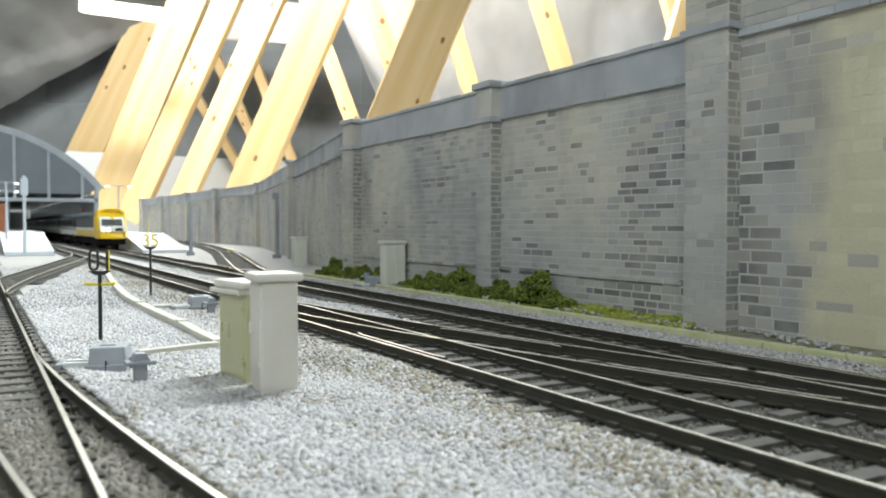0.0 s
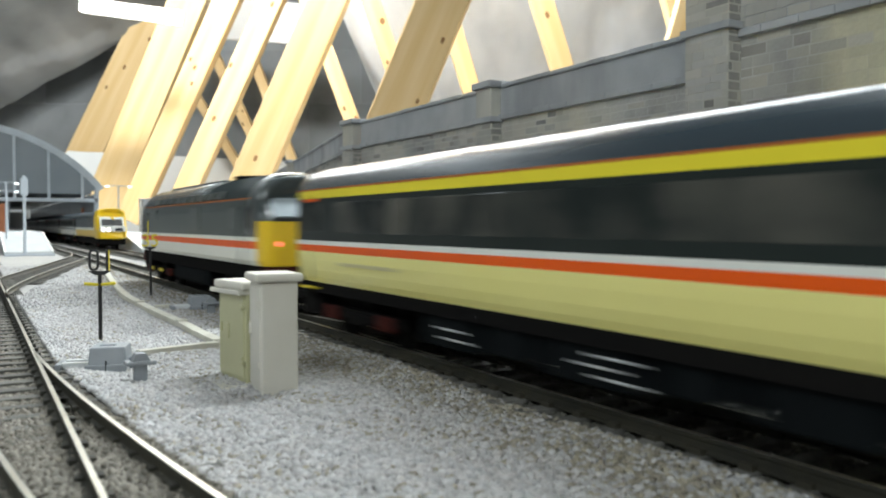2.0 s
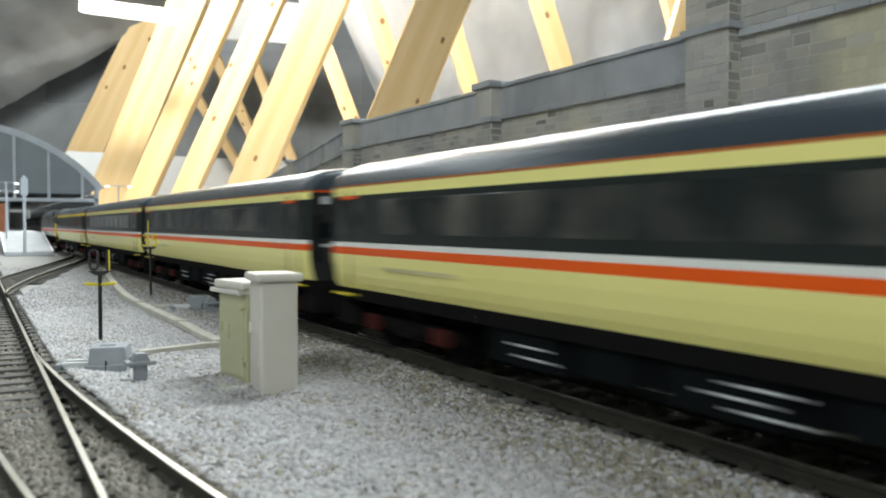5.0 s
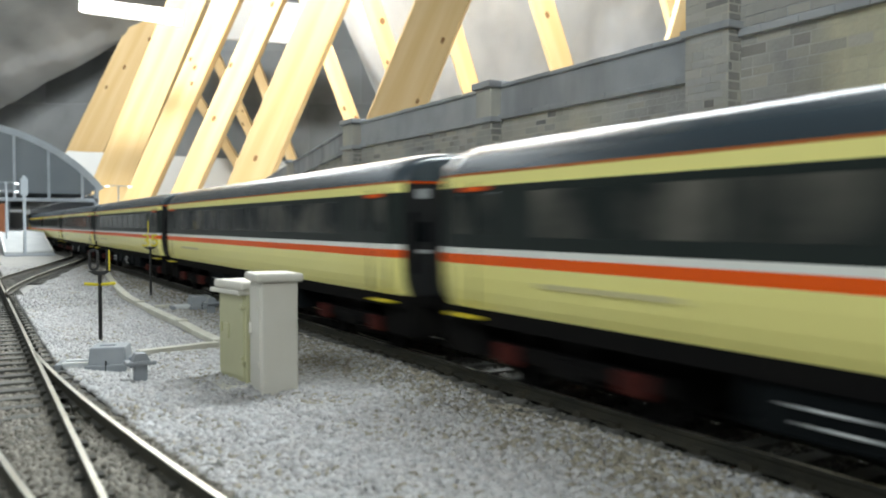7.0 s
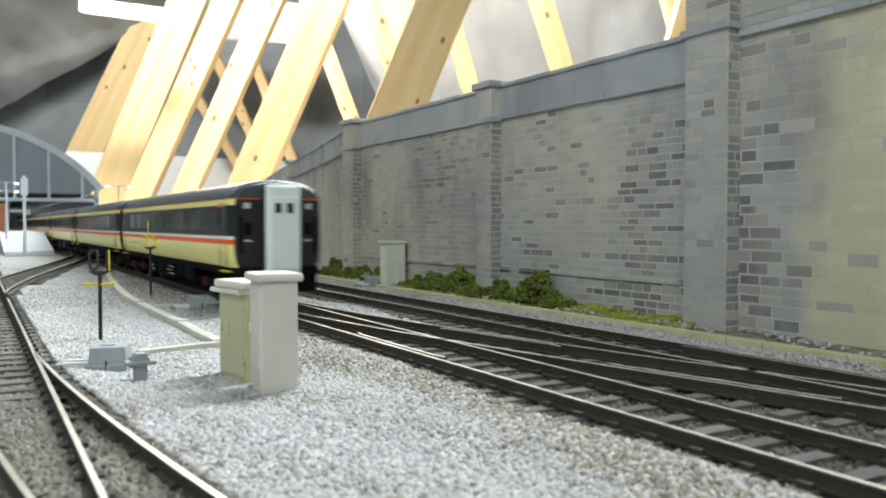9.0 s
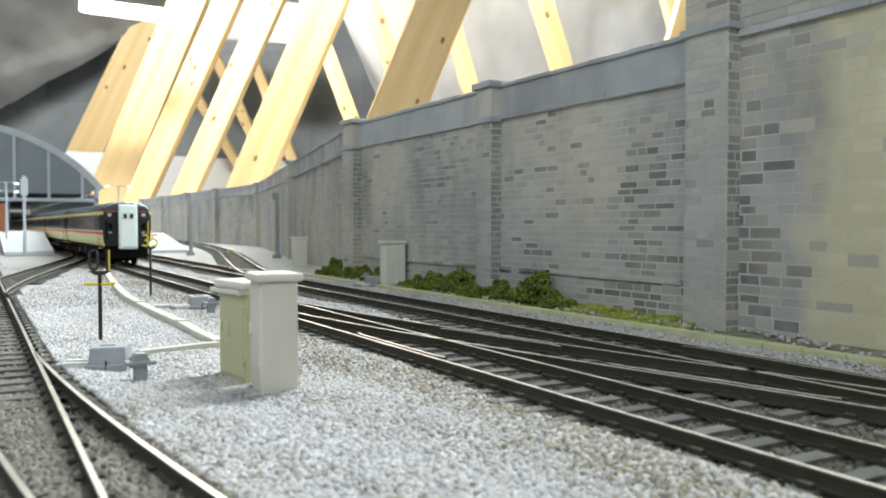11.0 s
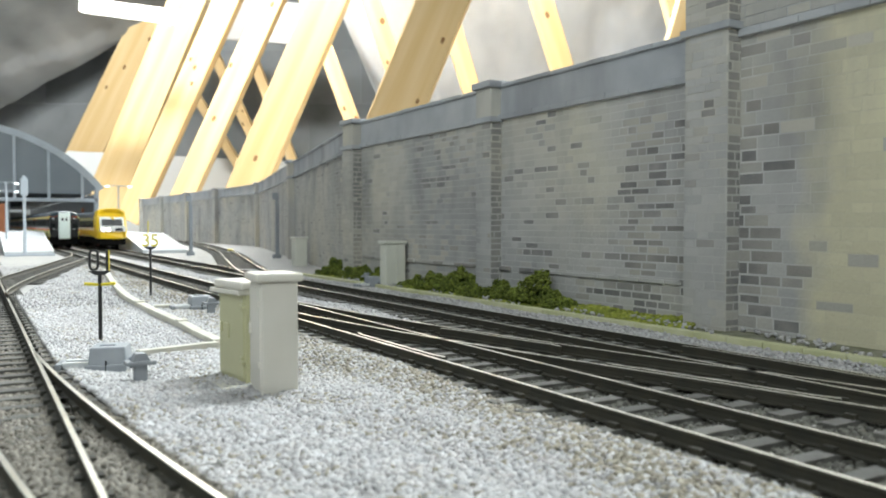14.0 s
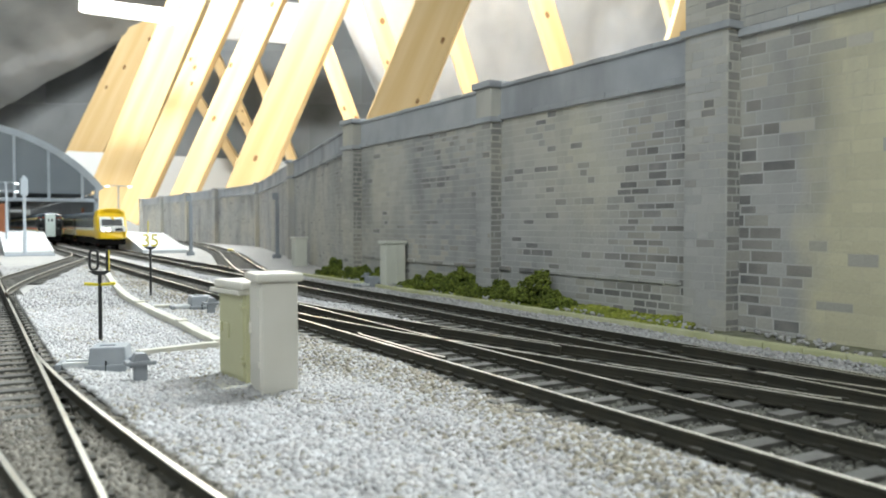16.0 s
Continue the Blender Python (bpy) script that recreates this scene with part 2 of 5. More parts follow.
def beam_mesh(bm, p, q, width, depth, across, bevel=0.0):
    """A bar of width (along `across`) and depth between p and q."""
    p, q, across = Vector(p), Vector(q), Vector(across).normalized()
    axis = (q - p).normalized()
    w = (across - axis * across.dot(axis)).normalized()
    d = axis.cross(w)
    vs = []
    for c in (p, q):
        for i, j in ((-1, -1), (1, -1), (1, 1), (-1, 1)):
            vs.append(bm.verts.new(c + w * width / 2 * i + d * depth / 2 * j))
    fs = [bm.faces.new([vs[k] for k in f]) for f in ((3, 2, 1, 0), (4, 5, 6, 7), (0, 1, 5, 4), (1, 2, 6, 5), (2, 3, 7, 6), (3, 0, 4, 7))]
    if bevel:
        bmesh.ops.bevel(bm, geom=list({e for f in fs for e in f.edges}), offset=bevel, segments=2, affect="EDGES", profile=0.5)
    return bm


def smooth_path(points, step=0.012):
    """Points on a smooth curve through the given ones (x as a function of y)."""
    pts = [Vector((*p, 0)) for p in points]
    out = []
    for i in range(len(pts) - 1):
        p0, p1, p2, p3 = pts[max(i - 1, 0)], pts[i], pts[i + 1], pts[min(i + 2, len(pts) - 1)]
        n = max(1, int((p2 - p1).length / step))
        for k in range(n):
            s = k / n
            out.append(0.5 * ((2 * p1) + (p2 - p0) * s + (2 * p0 - 5 * p1 + 4 * p2 - p3) * s * s + (3 * p1 - p0 - 3 * p2 + p3) * s ** 3))
    out.append(pts[-1])
    return [(v.x, v.y) for v in out]


def shifted(path, d):
    """The path moved sideways by d."""
    out = []
    for i, (x, y) in enumerate(path):
        a, b = path[max(i - 1, 0)], path[min(i + 1, len(path) - 1)]
        t = Vector((b[0] - a[0], b[1] - a[1])).normalized()
        out.append((x + t.y * d, y - t.x * d))
    return out


RAIL_SECTION = [(-0.0010, 0.001), (-0.0010, 0.0013), (-0.0003, 0.0016), (-0.0003, 0.0026), (-0.00048, 0.0029), (-0.00048, 0.00335), (-0.00042, 0.0035),
                (0.00042, 0.0035), (0.00048, 0.00335), (0.00048, 0.0029), (0.0003, 0.0026), (0.0003, 0.0016), (0.0010, 0.0013), (0.0010, 0.001)]


def rail(path, parent):
    bm = bmesh.new()
    rows = []
    for k, (px, py) in enumerate(RAIL_SECTION):
        rows.append([bm.verts.new((x, y, py)) for x, y in shifted(path, px)])
    for k in range(len(rows) - 1):
        for i in range(len(path) - 1):
            f = bm.faces.new((rows[k][i], rows[k][i + 1], rows[k + 1][i + 1], rows[k + 1][i]))
            f.material_index = 1 if k == 6 else 0
    for i in (0, -1):
        bm.faces.new([r[i] for r in rows])
    bmesh.ops.recalc_face_normals(bm, faces=bm.faces)
    return part("rail", bm, [M_RAILSIDE, M_RAILTOP], parent, "dark-sided rail with polished head")


SLEEPER_MESH = {}


def sleeper(x0, x1, y, parent, chairs, turn=0.0):
    key = (round(x1 - x0, 3), tuple(round(c - x0, 3) for c in chairs))
    if key not in SLEEPER_MESH:
        bm = bmesh.new()
        w = x1 - x0
        box(bm, 0, w, -0.0016, 0.0016, -0.0008, 0.001)
        for c in key[1]:
            for s in (-0.0018, 0.0007):
                box(bm, c + s, c + s + 0.0011, -0.0011, 0.0011, 0.001, 0.0019, index=1)
        me = bpy.data.meshes.new("sleeper")
        bm.to_mesh(me)
        bm.free()
        me.materials.append(M_SLEEPER)
        me.materials.append(M_RAILSIDE)
        SLEEPER_MESH[key] = me
    ob = new("sleeper", SLEEPER_MESH[key])
    ob.parent = parent
    ob.matrix_basis = Matrix.Translation((x0, y, 0)) @ Matrix.Rotation(turn, 4, "Z")
    return ob


def stones(name, spots, size, material, label, category, flat=0.7, seed=3):
    """One object of loose chips: a jittered little block at each (x, y, z)."""
    rng = np.random.default_rng(seed)
    n = len(spots)
    cube = np.array(list(itertools.product((-1, 1), repeat=3)), float)
    half = size * 0.5 * rng.uniform(0.55, 1.25, (n, 1, 1))
    v = cube[None] * half * rng.uniform(0.55, 1.15, (n, 8, 3)) * np.array([1, 1, flat])
    a = rng.uniform(0, 2 * np.pi, (n, 3))
    for ax, (i, j) in enumerate(((0, 1), (1, 2), (0, 2))):
        ang = a[:, ax] if ax == 0 else (a[:, ax] - np.pi) * 0.22
        c, s = np.cos(ang)[:, None], np.sin(ang)[:, None]
        vi, vj = v[:, :, i].copy(), v[:, :, j].copy()
        v[:, :, i], v[:, :, j] = c * vi - s * vj, s * vi + c * vj
    v += np.asarray(spots)[:, None, :]
    quads = np.array(((0, 1, 3, 2), (4, 6, 7, 5), (0, 4, 5, 1), (2, 3, 7, 6), (0, 2, 6, 4), (1, 5, 7, 3)))
    faces = (quads[None] + 8 * np.arange(n)[:, None, None]).reshape(-1, 4)
    me = bpy.data.meshes.new(name)
    me.vertices.add(n * 8)
    me.vertices.foreach_set("co", v.reshape(-1).astype(np.float32))
    me.loops.add(faces.size)
    me.loops.foreach_set("vertex_index", faces.reshape(-1).astype(np.int32))
    me.polygons.add(len(faces))
    me.polygons.foreach_set("loop_start", (np.arange(len(faces)) * 4).astype(np.int32))
    me.update(calc_edges=True)
    me.materials.append(material)
    return tagged(new(name, me), label, category, kind="stuff")


def scatter(x0, x1, y0, y1, pitch, keep, z, seed):
    """Jittered grid of spots where keep(x, y) holds; z(x, y) is their height."""
    rng = np.random.default_rng(seed)
    gx, gy = np.meshgrid(np.arange(x0, x1, pitch), np.arange(y0, y1, pitch))
    x = gx.ravel() + rng.uniform(-0.6, 0.6, gx.size) * pitch
    y = gy.ravel() + rng.uniform(-0.6, 0.6, gx.size) * pitch
    ok = keep(x, y)
    x, y = x[ok], y[ok]
    return np.stack([x, y, z(x, y) + rng.uniform(-0.3, 0.3, len(x)) * pitch * 0.6], 1)


# ---------------------------------------------------------------- baseboard and tracks
tagged(mesh_object("ground", boxed(-1.3, 1.2, -1.0, 3.9, -0.02, -0.0002), M_GROUND), "pale ballast-covered model railway baseboard", "baseboard", kind="structure")

tagged(mesh_object("ground_approach", boxed(-0.02, 0.3, -2.62, -1.0, -0.02, -0.0003), M_GROUND), "narrow ballasted baseboard carrying the approach track", "baseboard", kind="structure")
CROSS = smooth_path([(0.102, 0.40), (0.1021, 0.36), (0.1055, 0.30), (0.1105, 0.25), (0.118, 0.20), (0.1275, 0.15), (0.1365, 0.11), (0.1425, 0.08), (0.148, 0.04), (0.1515, 0.0), (0.1525, -0.04)])
CROSS_Y = np.array([p[1] for p in CROSS][::-1])
CROSS_X = np.array([p[0] for p in CROSS][::-1])


def cross_x(y):
    return float(np.interp(y, CROSS_Y, CROSS_X))


def branch_x(y):
    d = max(0.225 - y, 0.0)
    return LEFT + 0.04 * d + 0.36 * d * d


def straight(x, y0, y1):
    return [(x, y0 + (y1 - y0) * i / 60) for i in range(61)]


def track(name, label, paths):
    t = tagged(new(name), label, "railway track", kind="structure")
    for p in paths:
        rail(p, t)
    return t


near_track = track("track_near", "main line model track, dark sleepers with shiny rails", [straight(NEAR + s * HALF, -2.6, 3.7) for s in (-1, 1)])
far_track = track("track_far", "second main line track beside the stone wall", [straight(FAR + s * HALF, -0.3, 3.7) for s in (-1, 1)])
left_track = track("track_left", "straight side track of dark sleepers and shiny rails", [straight(LEFT + s * HALF, -0.3, 3.7) for s in (-1, 1)])
crossover = track("track_crossover", "curved crossover rails joining the two main lines", [shifted(CROSS[::-1], s * HALF) for s in (-1, 1)])
BRANCH = [(branch_x(y), y) for y in np.arange(-0.06, 0.226, 0.01)]
branch = track("track_branch", "curved turnout rails leaving the side track", [shifted(BRANCH, s * HALF) for s in (-1, 1)])
LADDER = smooth_path([(LEFT, 0.39), (0.0055, 0.44), (0.019, 0.525), (0.034, 0.60), (0.056, 0.70), (0.079, 0.81), (0.093, 0.88), (0.1, 0.95), (NEAR, 1.0)])
ladder = track("track_ladder", "crossover track from side line to main line", [shifted(LADDER, s * HALF) for s in (-1, 1)])
THIRD = smooth_path([(FAR, 0.40), (0.1545, 0.47), (0.168, 0.56), (0.19, 0.66), (0.213, 0.76), (0.236, 0.86), (0.258, 0.96), (0.30, 1.2), (0.33, 1.5), (0.345, 2.0)])
third = track("track_third", "platform loop track curving towards the wall", [shifted(THIRD, s * HALF) for s in (-1, 1)])


def check_rail(track_thing, side, y0, y1, path):
    """A short inner guard rail with flared ends, 1.6 mm from its running rail."""
    pts = []
    for i in range(13):
        y = y0 + (y1 - y0) * i / 12
        flare = 0.0008 if i in (0, 12) else 0.0
        pts.append((path(y) + side * (HALF - 0.0021 - flare), y))
    rail(pts, track_thing).name = "guard_rail"


check_rail(near_track, -1, 0.165, 0.215, lambda y: NEAR)
check_rail(crossover, 1, 0.165, 0.212, cross_x)
check_rail(far_track, 1, 0.09, 0.15, lambda y: FAR)
check_rail(crossover, -1, 0.09, 0.14, cross_x)

PITCH = 0.009
y = 0.03
while y < 0.9:
    x0, x1, ch = NEAR - 0.017, NEAR + 0.017, [NEAR - HALF, NEAR + HALF]
    if 0.15 < y < 0.36:
        x1 = min(cross_x(y) + 0.017, 0.1345)
        ch = ch + [cross_x(y) + HALF] if cross_x(y) + HALF < x1 - 0.002 else ch
    sleeper(x0, x1, y, near_track, ch)
    x0, x1, ch = FAR - 0.017, FAR + 0.017, [FAR - HALF, FAR + HALF]
    if y <= 0.15:
        x0 = max(cross_x(y) - 0.017, 0.1205)
        ch = ch + [cross_x(y) - HALF] if cross_x(y) - HALF > x0 + 0.002 else ch
    sleeper(x0, x1, y + 0.002, far_track, ch)
    x1, ch = LEFT + 0.017, [LEFT - HALF, LEFT + HALF]
    if y < 0.225:
        x1, ch = branch_x(y) + 0.017, ch + [branch_x(y) + HALF]
    if y > 0.09:
        sleeper(LEFT - 0.017, x1, y + 0.004, left_track, ch)
    y += PITCH


def far_sleepers(path, parent, y0, y1, skip=lambda x, y: False):
    """Sleepers too distant to tell apart, joined under their track."""
    bm = bmesh.new()
    ys = [p[1] for p in path]
    xs = [p[0] for p in path]
    yy = y0
    while yy < y1:
        x = float(np.interp(yy, ys, xs))
        if not skip(x, yy):
            dx = float(np.interp(yy + 0.01, ys, xs)) - x
            a = -math.atan2(dx, 0.01)
            n = len(bm.verts)
            box(bm, -0.017, 0.017, -0.0016, 0.0016, -0.0008, 0.0009)
            bm.verts.ensure_lookup_table()
            m = Matrix.Translation((x, yy, 0)) @ Matrix.Rotation(a, 4, "Z")
            for v in bm.verts[n:]:
                v.co = m @ v.co
        yy += PITCH
    tagged(part("distant_sleepers", bm, M_SLEEPER, parent), kind="stuff")


far_sleepers(straight(NEAR, 0, 3.7), near_track, 0.9, 2.0)
far_sleepers(straight(FAR, 0, 3.7), far_track, 0.9, 1.5)
far_sleepers(straight(LEFT, 0, 3.7), left_track, 0.9, 1.6)
far_sleepers(LADDER, ladder, 0.455, 0.93, lambda x, yy: abs(x - LEFT) < 0.014 or abs(x - NEAR) < 0.014)
far_sleepers(THIRD, third, 0.56, 1.9, lambda x, yy: abs(x - FAR) < 0.014)

# loose chips, dense near the viewer
right_of_branch = np.vectorize(lambda yy: branch_x(yy) + 0.0132 if yy < 0.225 else LEFT + 0.0132)


def ladder_clear(x, yy):
    c = np.interp(yy, [p[1] for p in LADDER], [p[0] for p in LADDER])
    return (yy < 0.43) | (np.abs(x - c) > 0.0165)


def heap(x, yy):
    shoulder = 0.0009 * np.clip(1.2 - (x - right_of_branch(yy)) / 0.009, 0, 1) + np.where(x < NEAR - 0.01, 0.0006 * np.clip((x - NEAR + 0.027) / 0.01, 0, 1), 0.0)
    return 0.0004 + shoulder + 0.0006 * np.sin(x * 170) * np.sin(yy * 60 + x * 40)


def rusty(x, yy):
    """True for the chips that are stained; more of them towards the rails."""
    share = np.clip((x - NEAR + 0.038) / 0.030, 0.04, 0.60) + 0.18 * np.sin(x * 210 + 3 * np.sin(yy * 47)) * np.sin(yy * 95)
    return np.mod(np.sin(x * 91711.0 + yy * 47123.0) * 43758.5, 1.0) < share


def all_chips(x, yy):
    return (x > right_of_branch(yy)) & (x < NEAR - 0.0140) & ladder_clear(x, yy)


def clean(x, yy):
    return all_chips(x, yy) & ~rusty(x, yy)


def stained(x, yy):
    return all_chips(x, yy) & rusty(x, yy)


stones("ballast", np.concatenate([
    scatter(0.005, 0.0895, 0.055, 0.36, 0.0007, clean, heap, 1),
    scatter(0.005, 0.0895, 0.36, 0.75, 0.0013, clean, heap, 2),
    scatter(0.1195, 0.136, 0.15, 0.36, 0.0011, lambda x, yy: x > np.interp(yy, CROSS_Y, CROSS_X) + 0.0165, heap, 4),
    scatter(0.1195, 0.136, 0.36, 0.8, 0.0013, lambda x, yy: x > 0, heap, 5),
    scatter(0.1655, 0.1885, 0.07, 0.6, 0.0012, lambda x, yy: x > 0, heap, 6)]),
    0.00100, M_BALLAST, "loose pale grey granite ballast chips", "ballast", seed=11)


stones("stained_ballast", np.concatenate([
    scatter(0.005, 0.0895, 0.055, 0.36, 0.0007, stained, heap, 1),
    scatter(0.005, 0.0895, 0.36, 0.75, 0.0013, stained, heap, 2)]),
    0.00100, M_BALLAST_BROWN, "brown rust-stained ballast chips beside the rails", "ballast", seed=14)


def bed(x, yy):
    return np.full(len(x), -0.0001)


def off_left(x, yy):
    return x < right_of_branch(yy)


stones("track_bed", np.concatenate([
    scatter(NEAR - 0.0165, NEAR + 0.0175, 0.05, 0.5, 0.00105, lambda x, yy: x > 0, bed, 7),
    scatter(0.119, 0.137, 0.05, 0.36, 0.00105, lambda x, yy: x < np.interp(yy, CROSS_Y, CROSS_X) + 0.0165, bed, 8),
    scatter(FAR - 0.0165, FAR + 0.0165, 0.06, 0.5, 0.0012, lambda x, yy: x > 0, bed, 9)]),
    0.0011, M_GRIME, "dirty brown-grey ballast between the sleepers", "ballast", seed=12)
stones("side_track_bed", scatter(LEFT - 0.017, 0.06, 0.075, 0.5, 0.0008, off_left, lambda x, yy: np.clip(0.0011 - (yy - 0.14) * 0.014, 0.0002, 0.0012) + 0.0002 * np.sin(yy * 25 + x * 90), 10),
       0.0009, M_GRIME_LEFT, "brown-grey ballast of the side track", "ballast", seed=13)

# ---------------------------------------------------------------- stone retaining wall
WALL_X = 0.207
TOP = 0.0975


def wall_section(name, label, p, q, top, string_z, skip_stones=False):
    """A length of wall from p to q (plan), its face on the line, 12 mm thick, with string course and coping."""
    w = tagged(new(name), label, "retaining wall", kind="structure")
    p, q = Vector((*p, 0)), Vector((*q, 0))
    length = (q - p).length
    a = math.atan2((q - p).y, (q - p).x)
    w.matrix_world = Matrix.Translation(p) @ Matrix.Rotation(a, 4, "Z")
    # local: x along the wall, -y towards the wall's back, face at y = 0
    part("core", boxed(0, length, -0.012, -0.00002, -0.004, top - 0.0016), M_JOINT, w, "grey mortar-coloured wall body")
    part("parapet_band", boxed(0, length, -0.0005, 0.0006, string_z + 0.002, top - 0.0016), M_COPING, w, "smooth grey parapet band")
    rng = random.Random(int(length * 1000))
    x = 0.0
    while x < length:
        n = min(x + rng.uniform(0.009, 0.013), length)
        for name, y0, y1, z0, z1 in (("string_stone", -0.001, 0.0018, string_z, string_z + 0.0024), ("coping_stone", -0.0135, 0.0017, top - 0.0017, top)):
            d = rng.uniform(-0.00015, 0.00015)
            part(name, boxed(x + 0.00008, n - 0.00008, y0, y1 + d, z0, z1 + d * 0.7, bevel=0.0003), M_COPING, w)
        x = n
    return w, length


def pier(x, y, along, proud, top, angle=0.0, wide_cap=True, band_z=TOP - 0.017):
    w = tagged(new("wall_pier"), "square grey stone wall pier with cap", "wall pier", "piers of the retaining wall")
    w.matrix_world = Matrix.Translation((x, y, 0)) @ Matrix.Rotation(angle, 4, "Z")
    part("shaft", boxed(-0.004, proud, 0, along, -0.002, top - 0.003, bevel=0.0004), M_PIER, w)
    part("band", boxed(-0.0035, proud + 0.0013, -0.0013, along + 0.0013, band_z, band_z + 0.0024, bevel=0.0003), M_COPING, w)
    if wide_cap:
        part("cap", boxed(-0.014, proud + 0.0016, -0.0016, along + 0.0016, top - 0.003, top, bevel=0.0005), M_COPING, w)
    return w


# local +y is the face towards the tracks
P3 = (WALL_X, 0.462)
P5 = (0.385, 1.24)
wall_high, len_high = wall_section("wall_high", "tall weathered grey stone retaining wall with buff stains", (WALL_X, -0.3), (WALL_X, 0.176), 0.113, 0.0925)
wall_main, len_main = wall_section("wall_main", "weathered grey stone retaining wall with pale mortar", (WALL_X, 0.176), P3, TOP, 0.0815)
wall_bend, len_bend = wall_section("wall_bend", "grey stone retaining wall angled away from the tracks", P3, P5, TOP, 0.0815)
wall_back, len_back = wall_section("wall_back", "distant grey stone retaining wall behind the platform", P5, (0.372, 2.19), TOP, 0.0815)


def left_pier(y, along, proud, top, cap=True, band_z=TOP - 0.017):
    """A pier on the straight wall, standing out towards the tracks."""
    return pier(WALL_X, y + along, along, proud, top, math.pi, cap, band_z)


face_piers = [left_pier(0.1733, 0.0173, 0.006, 0.115, False, 0.0948), left_pier(0.305, 0.0123, 0.006, TOP + 0.0015), left_pier(0.457, 0.0157, 0.006, TOP + 0.0015)]
for p, along in zip(face_piers, (0.0173, 0.0123, 0.0157)):
    p["along"] = along
bend_dir = Vector((P5[0] - P3[0], P5[1] - P3[1])).normalized()
bend_angle = math.pi + math.atan2(-bend_dir.x, bend_dir.y)
for f in (0.43, 0.99):
    c = Vector(P3) + Vector((P5[0] - P3[0], P5[1] - P3[1])) * f
    pier(c.x, c.y, 0.016, 0.006, TOP + 0.0015, bend_angle)
for yy in (1.48, 1.69, 1.93, 2.17):
    pier(0.385 - 0.0137 * (yy - 1.24), yy, 0.017, 0.006, TOP + 0.0015, math.pi)

# verge, cable trough and turf along the foot of the wall
tagged(mesh_object("verge", boxed(0.1915, WALL_X + 0.002, -0.2, 0.47, -0.001, 0.0016), M_VERGE), "patchy green turf verge below the wall", "verge", kind="structure")
trough = tagged(new("cable_trough"), "mossy concrete cable trough beside the track", "cable trough")
for k in range(46):
    y0 = -0.05 + k * 0.0125
    part("lid", boxed(0.1885, 0.1918, y0, y0 + 0.0121, -0.001, 0.0022, bevel=0.0003), M_KERB, trough)


def bush(x, y, sx, sy, h, n, seed):
    """Foam foliage: rounded tufts heaped into an uneven mound, each tuft a crowd of crumbs."""
    rng = np.random.default_rng(seed)
    tufts = max(10, n // 110)
    along = rng.uniform(-1, 1, tufts)
    across = rng.uniform(-1, 1, tufts)
    crest = np.clip(1 - 0.8 * np.abs(along) ** 1.6, 0.12, 1) * (0.75 + 0.35 * np.sin(along * 5 + seed))
    centre = np.stack([x + sx * across * 0.8, y + sy * along, 0.0018 + h * crest * rng.uniform(0.15, 0.95, tufts) * (1 - 0.35 * np.abs(across))], 1)
    radius = rng.uniform(0.0016, 0.0030, tufts)
    pick = rng.integers(0, tufts, n)
    d = rng.normal(0, 1, (n, 3))
    d /= np.linalg.norm(d, axis=1)[:, None]
    spots = centre[pick] + d * (radius[pick] * rng.uniform(0.6, 1.08, n))[:, None]
    spots[:, 2] = np.maximum(spots[:, 2], 0.0015)
    spots[:, 0] = np.minimum(spots[:, 0], WALL_X - 0.001)
    ob = stones("bush", spots, 0.0008, M_LEAF, "low clump of dark green scenic foliage by the wall", "bush", flat=0.8, seed=seed)
    ob["kind"] = "thing"
    ob["group"] = "bushes along the wall"
    return ob


bush(0.1995, 0.270, 0.0062, 0.021, 0.0165, 9000, 21)
bush(0.201, 0.303, 0.0052, 0.015, 0.0085, 3800, 22)
bush(0.1995, 0.338, 0.0062, 0.027, 0.0145, 9500, 23)
bush(0.2005, 0.374, 0.0045, 0.012, 0.0050, 2200, 26)
bush(0.200, 0.432, 0.0052, 0.023, 0.0110, 5200, 24)
bush(0.200, 0.475, 0.0052, 0.029, 0.0120, 5600, 25)
stones("turf_tufts", scatter(0.1922, 0.2065, 0.185, 0.50, 0.0008, lambda x, yy: np.sin(yy * 90 + x * 500) + 0.8 * np.sin(yy * 231 - x * 700) + (x - 0.196) * 160 > -0.9, lambda x, yy: 0.0018 + 0.0004 * np.sin(yy * 140) + np.clip((x - 0.198) / 0.009, 0, 1) * 0.0016, 31),
       0.0011, M_TURF, "green turf tufts along the verge", "turf", seed=32)
stones("loose_chips", scatter(0.1922, 0.2065, 0.06, 0.47, 0.0030, lambda x, yy: np.sin(yy * 120 - x * 300) > -0.1, lambda x, yy: 0.0023 + 0 * x, 35),
       0.0013, M_BALLAST, "pale stray ballast chips on the verge", "stone chips", seed=36)


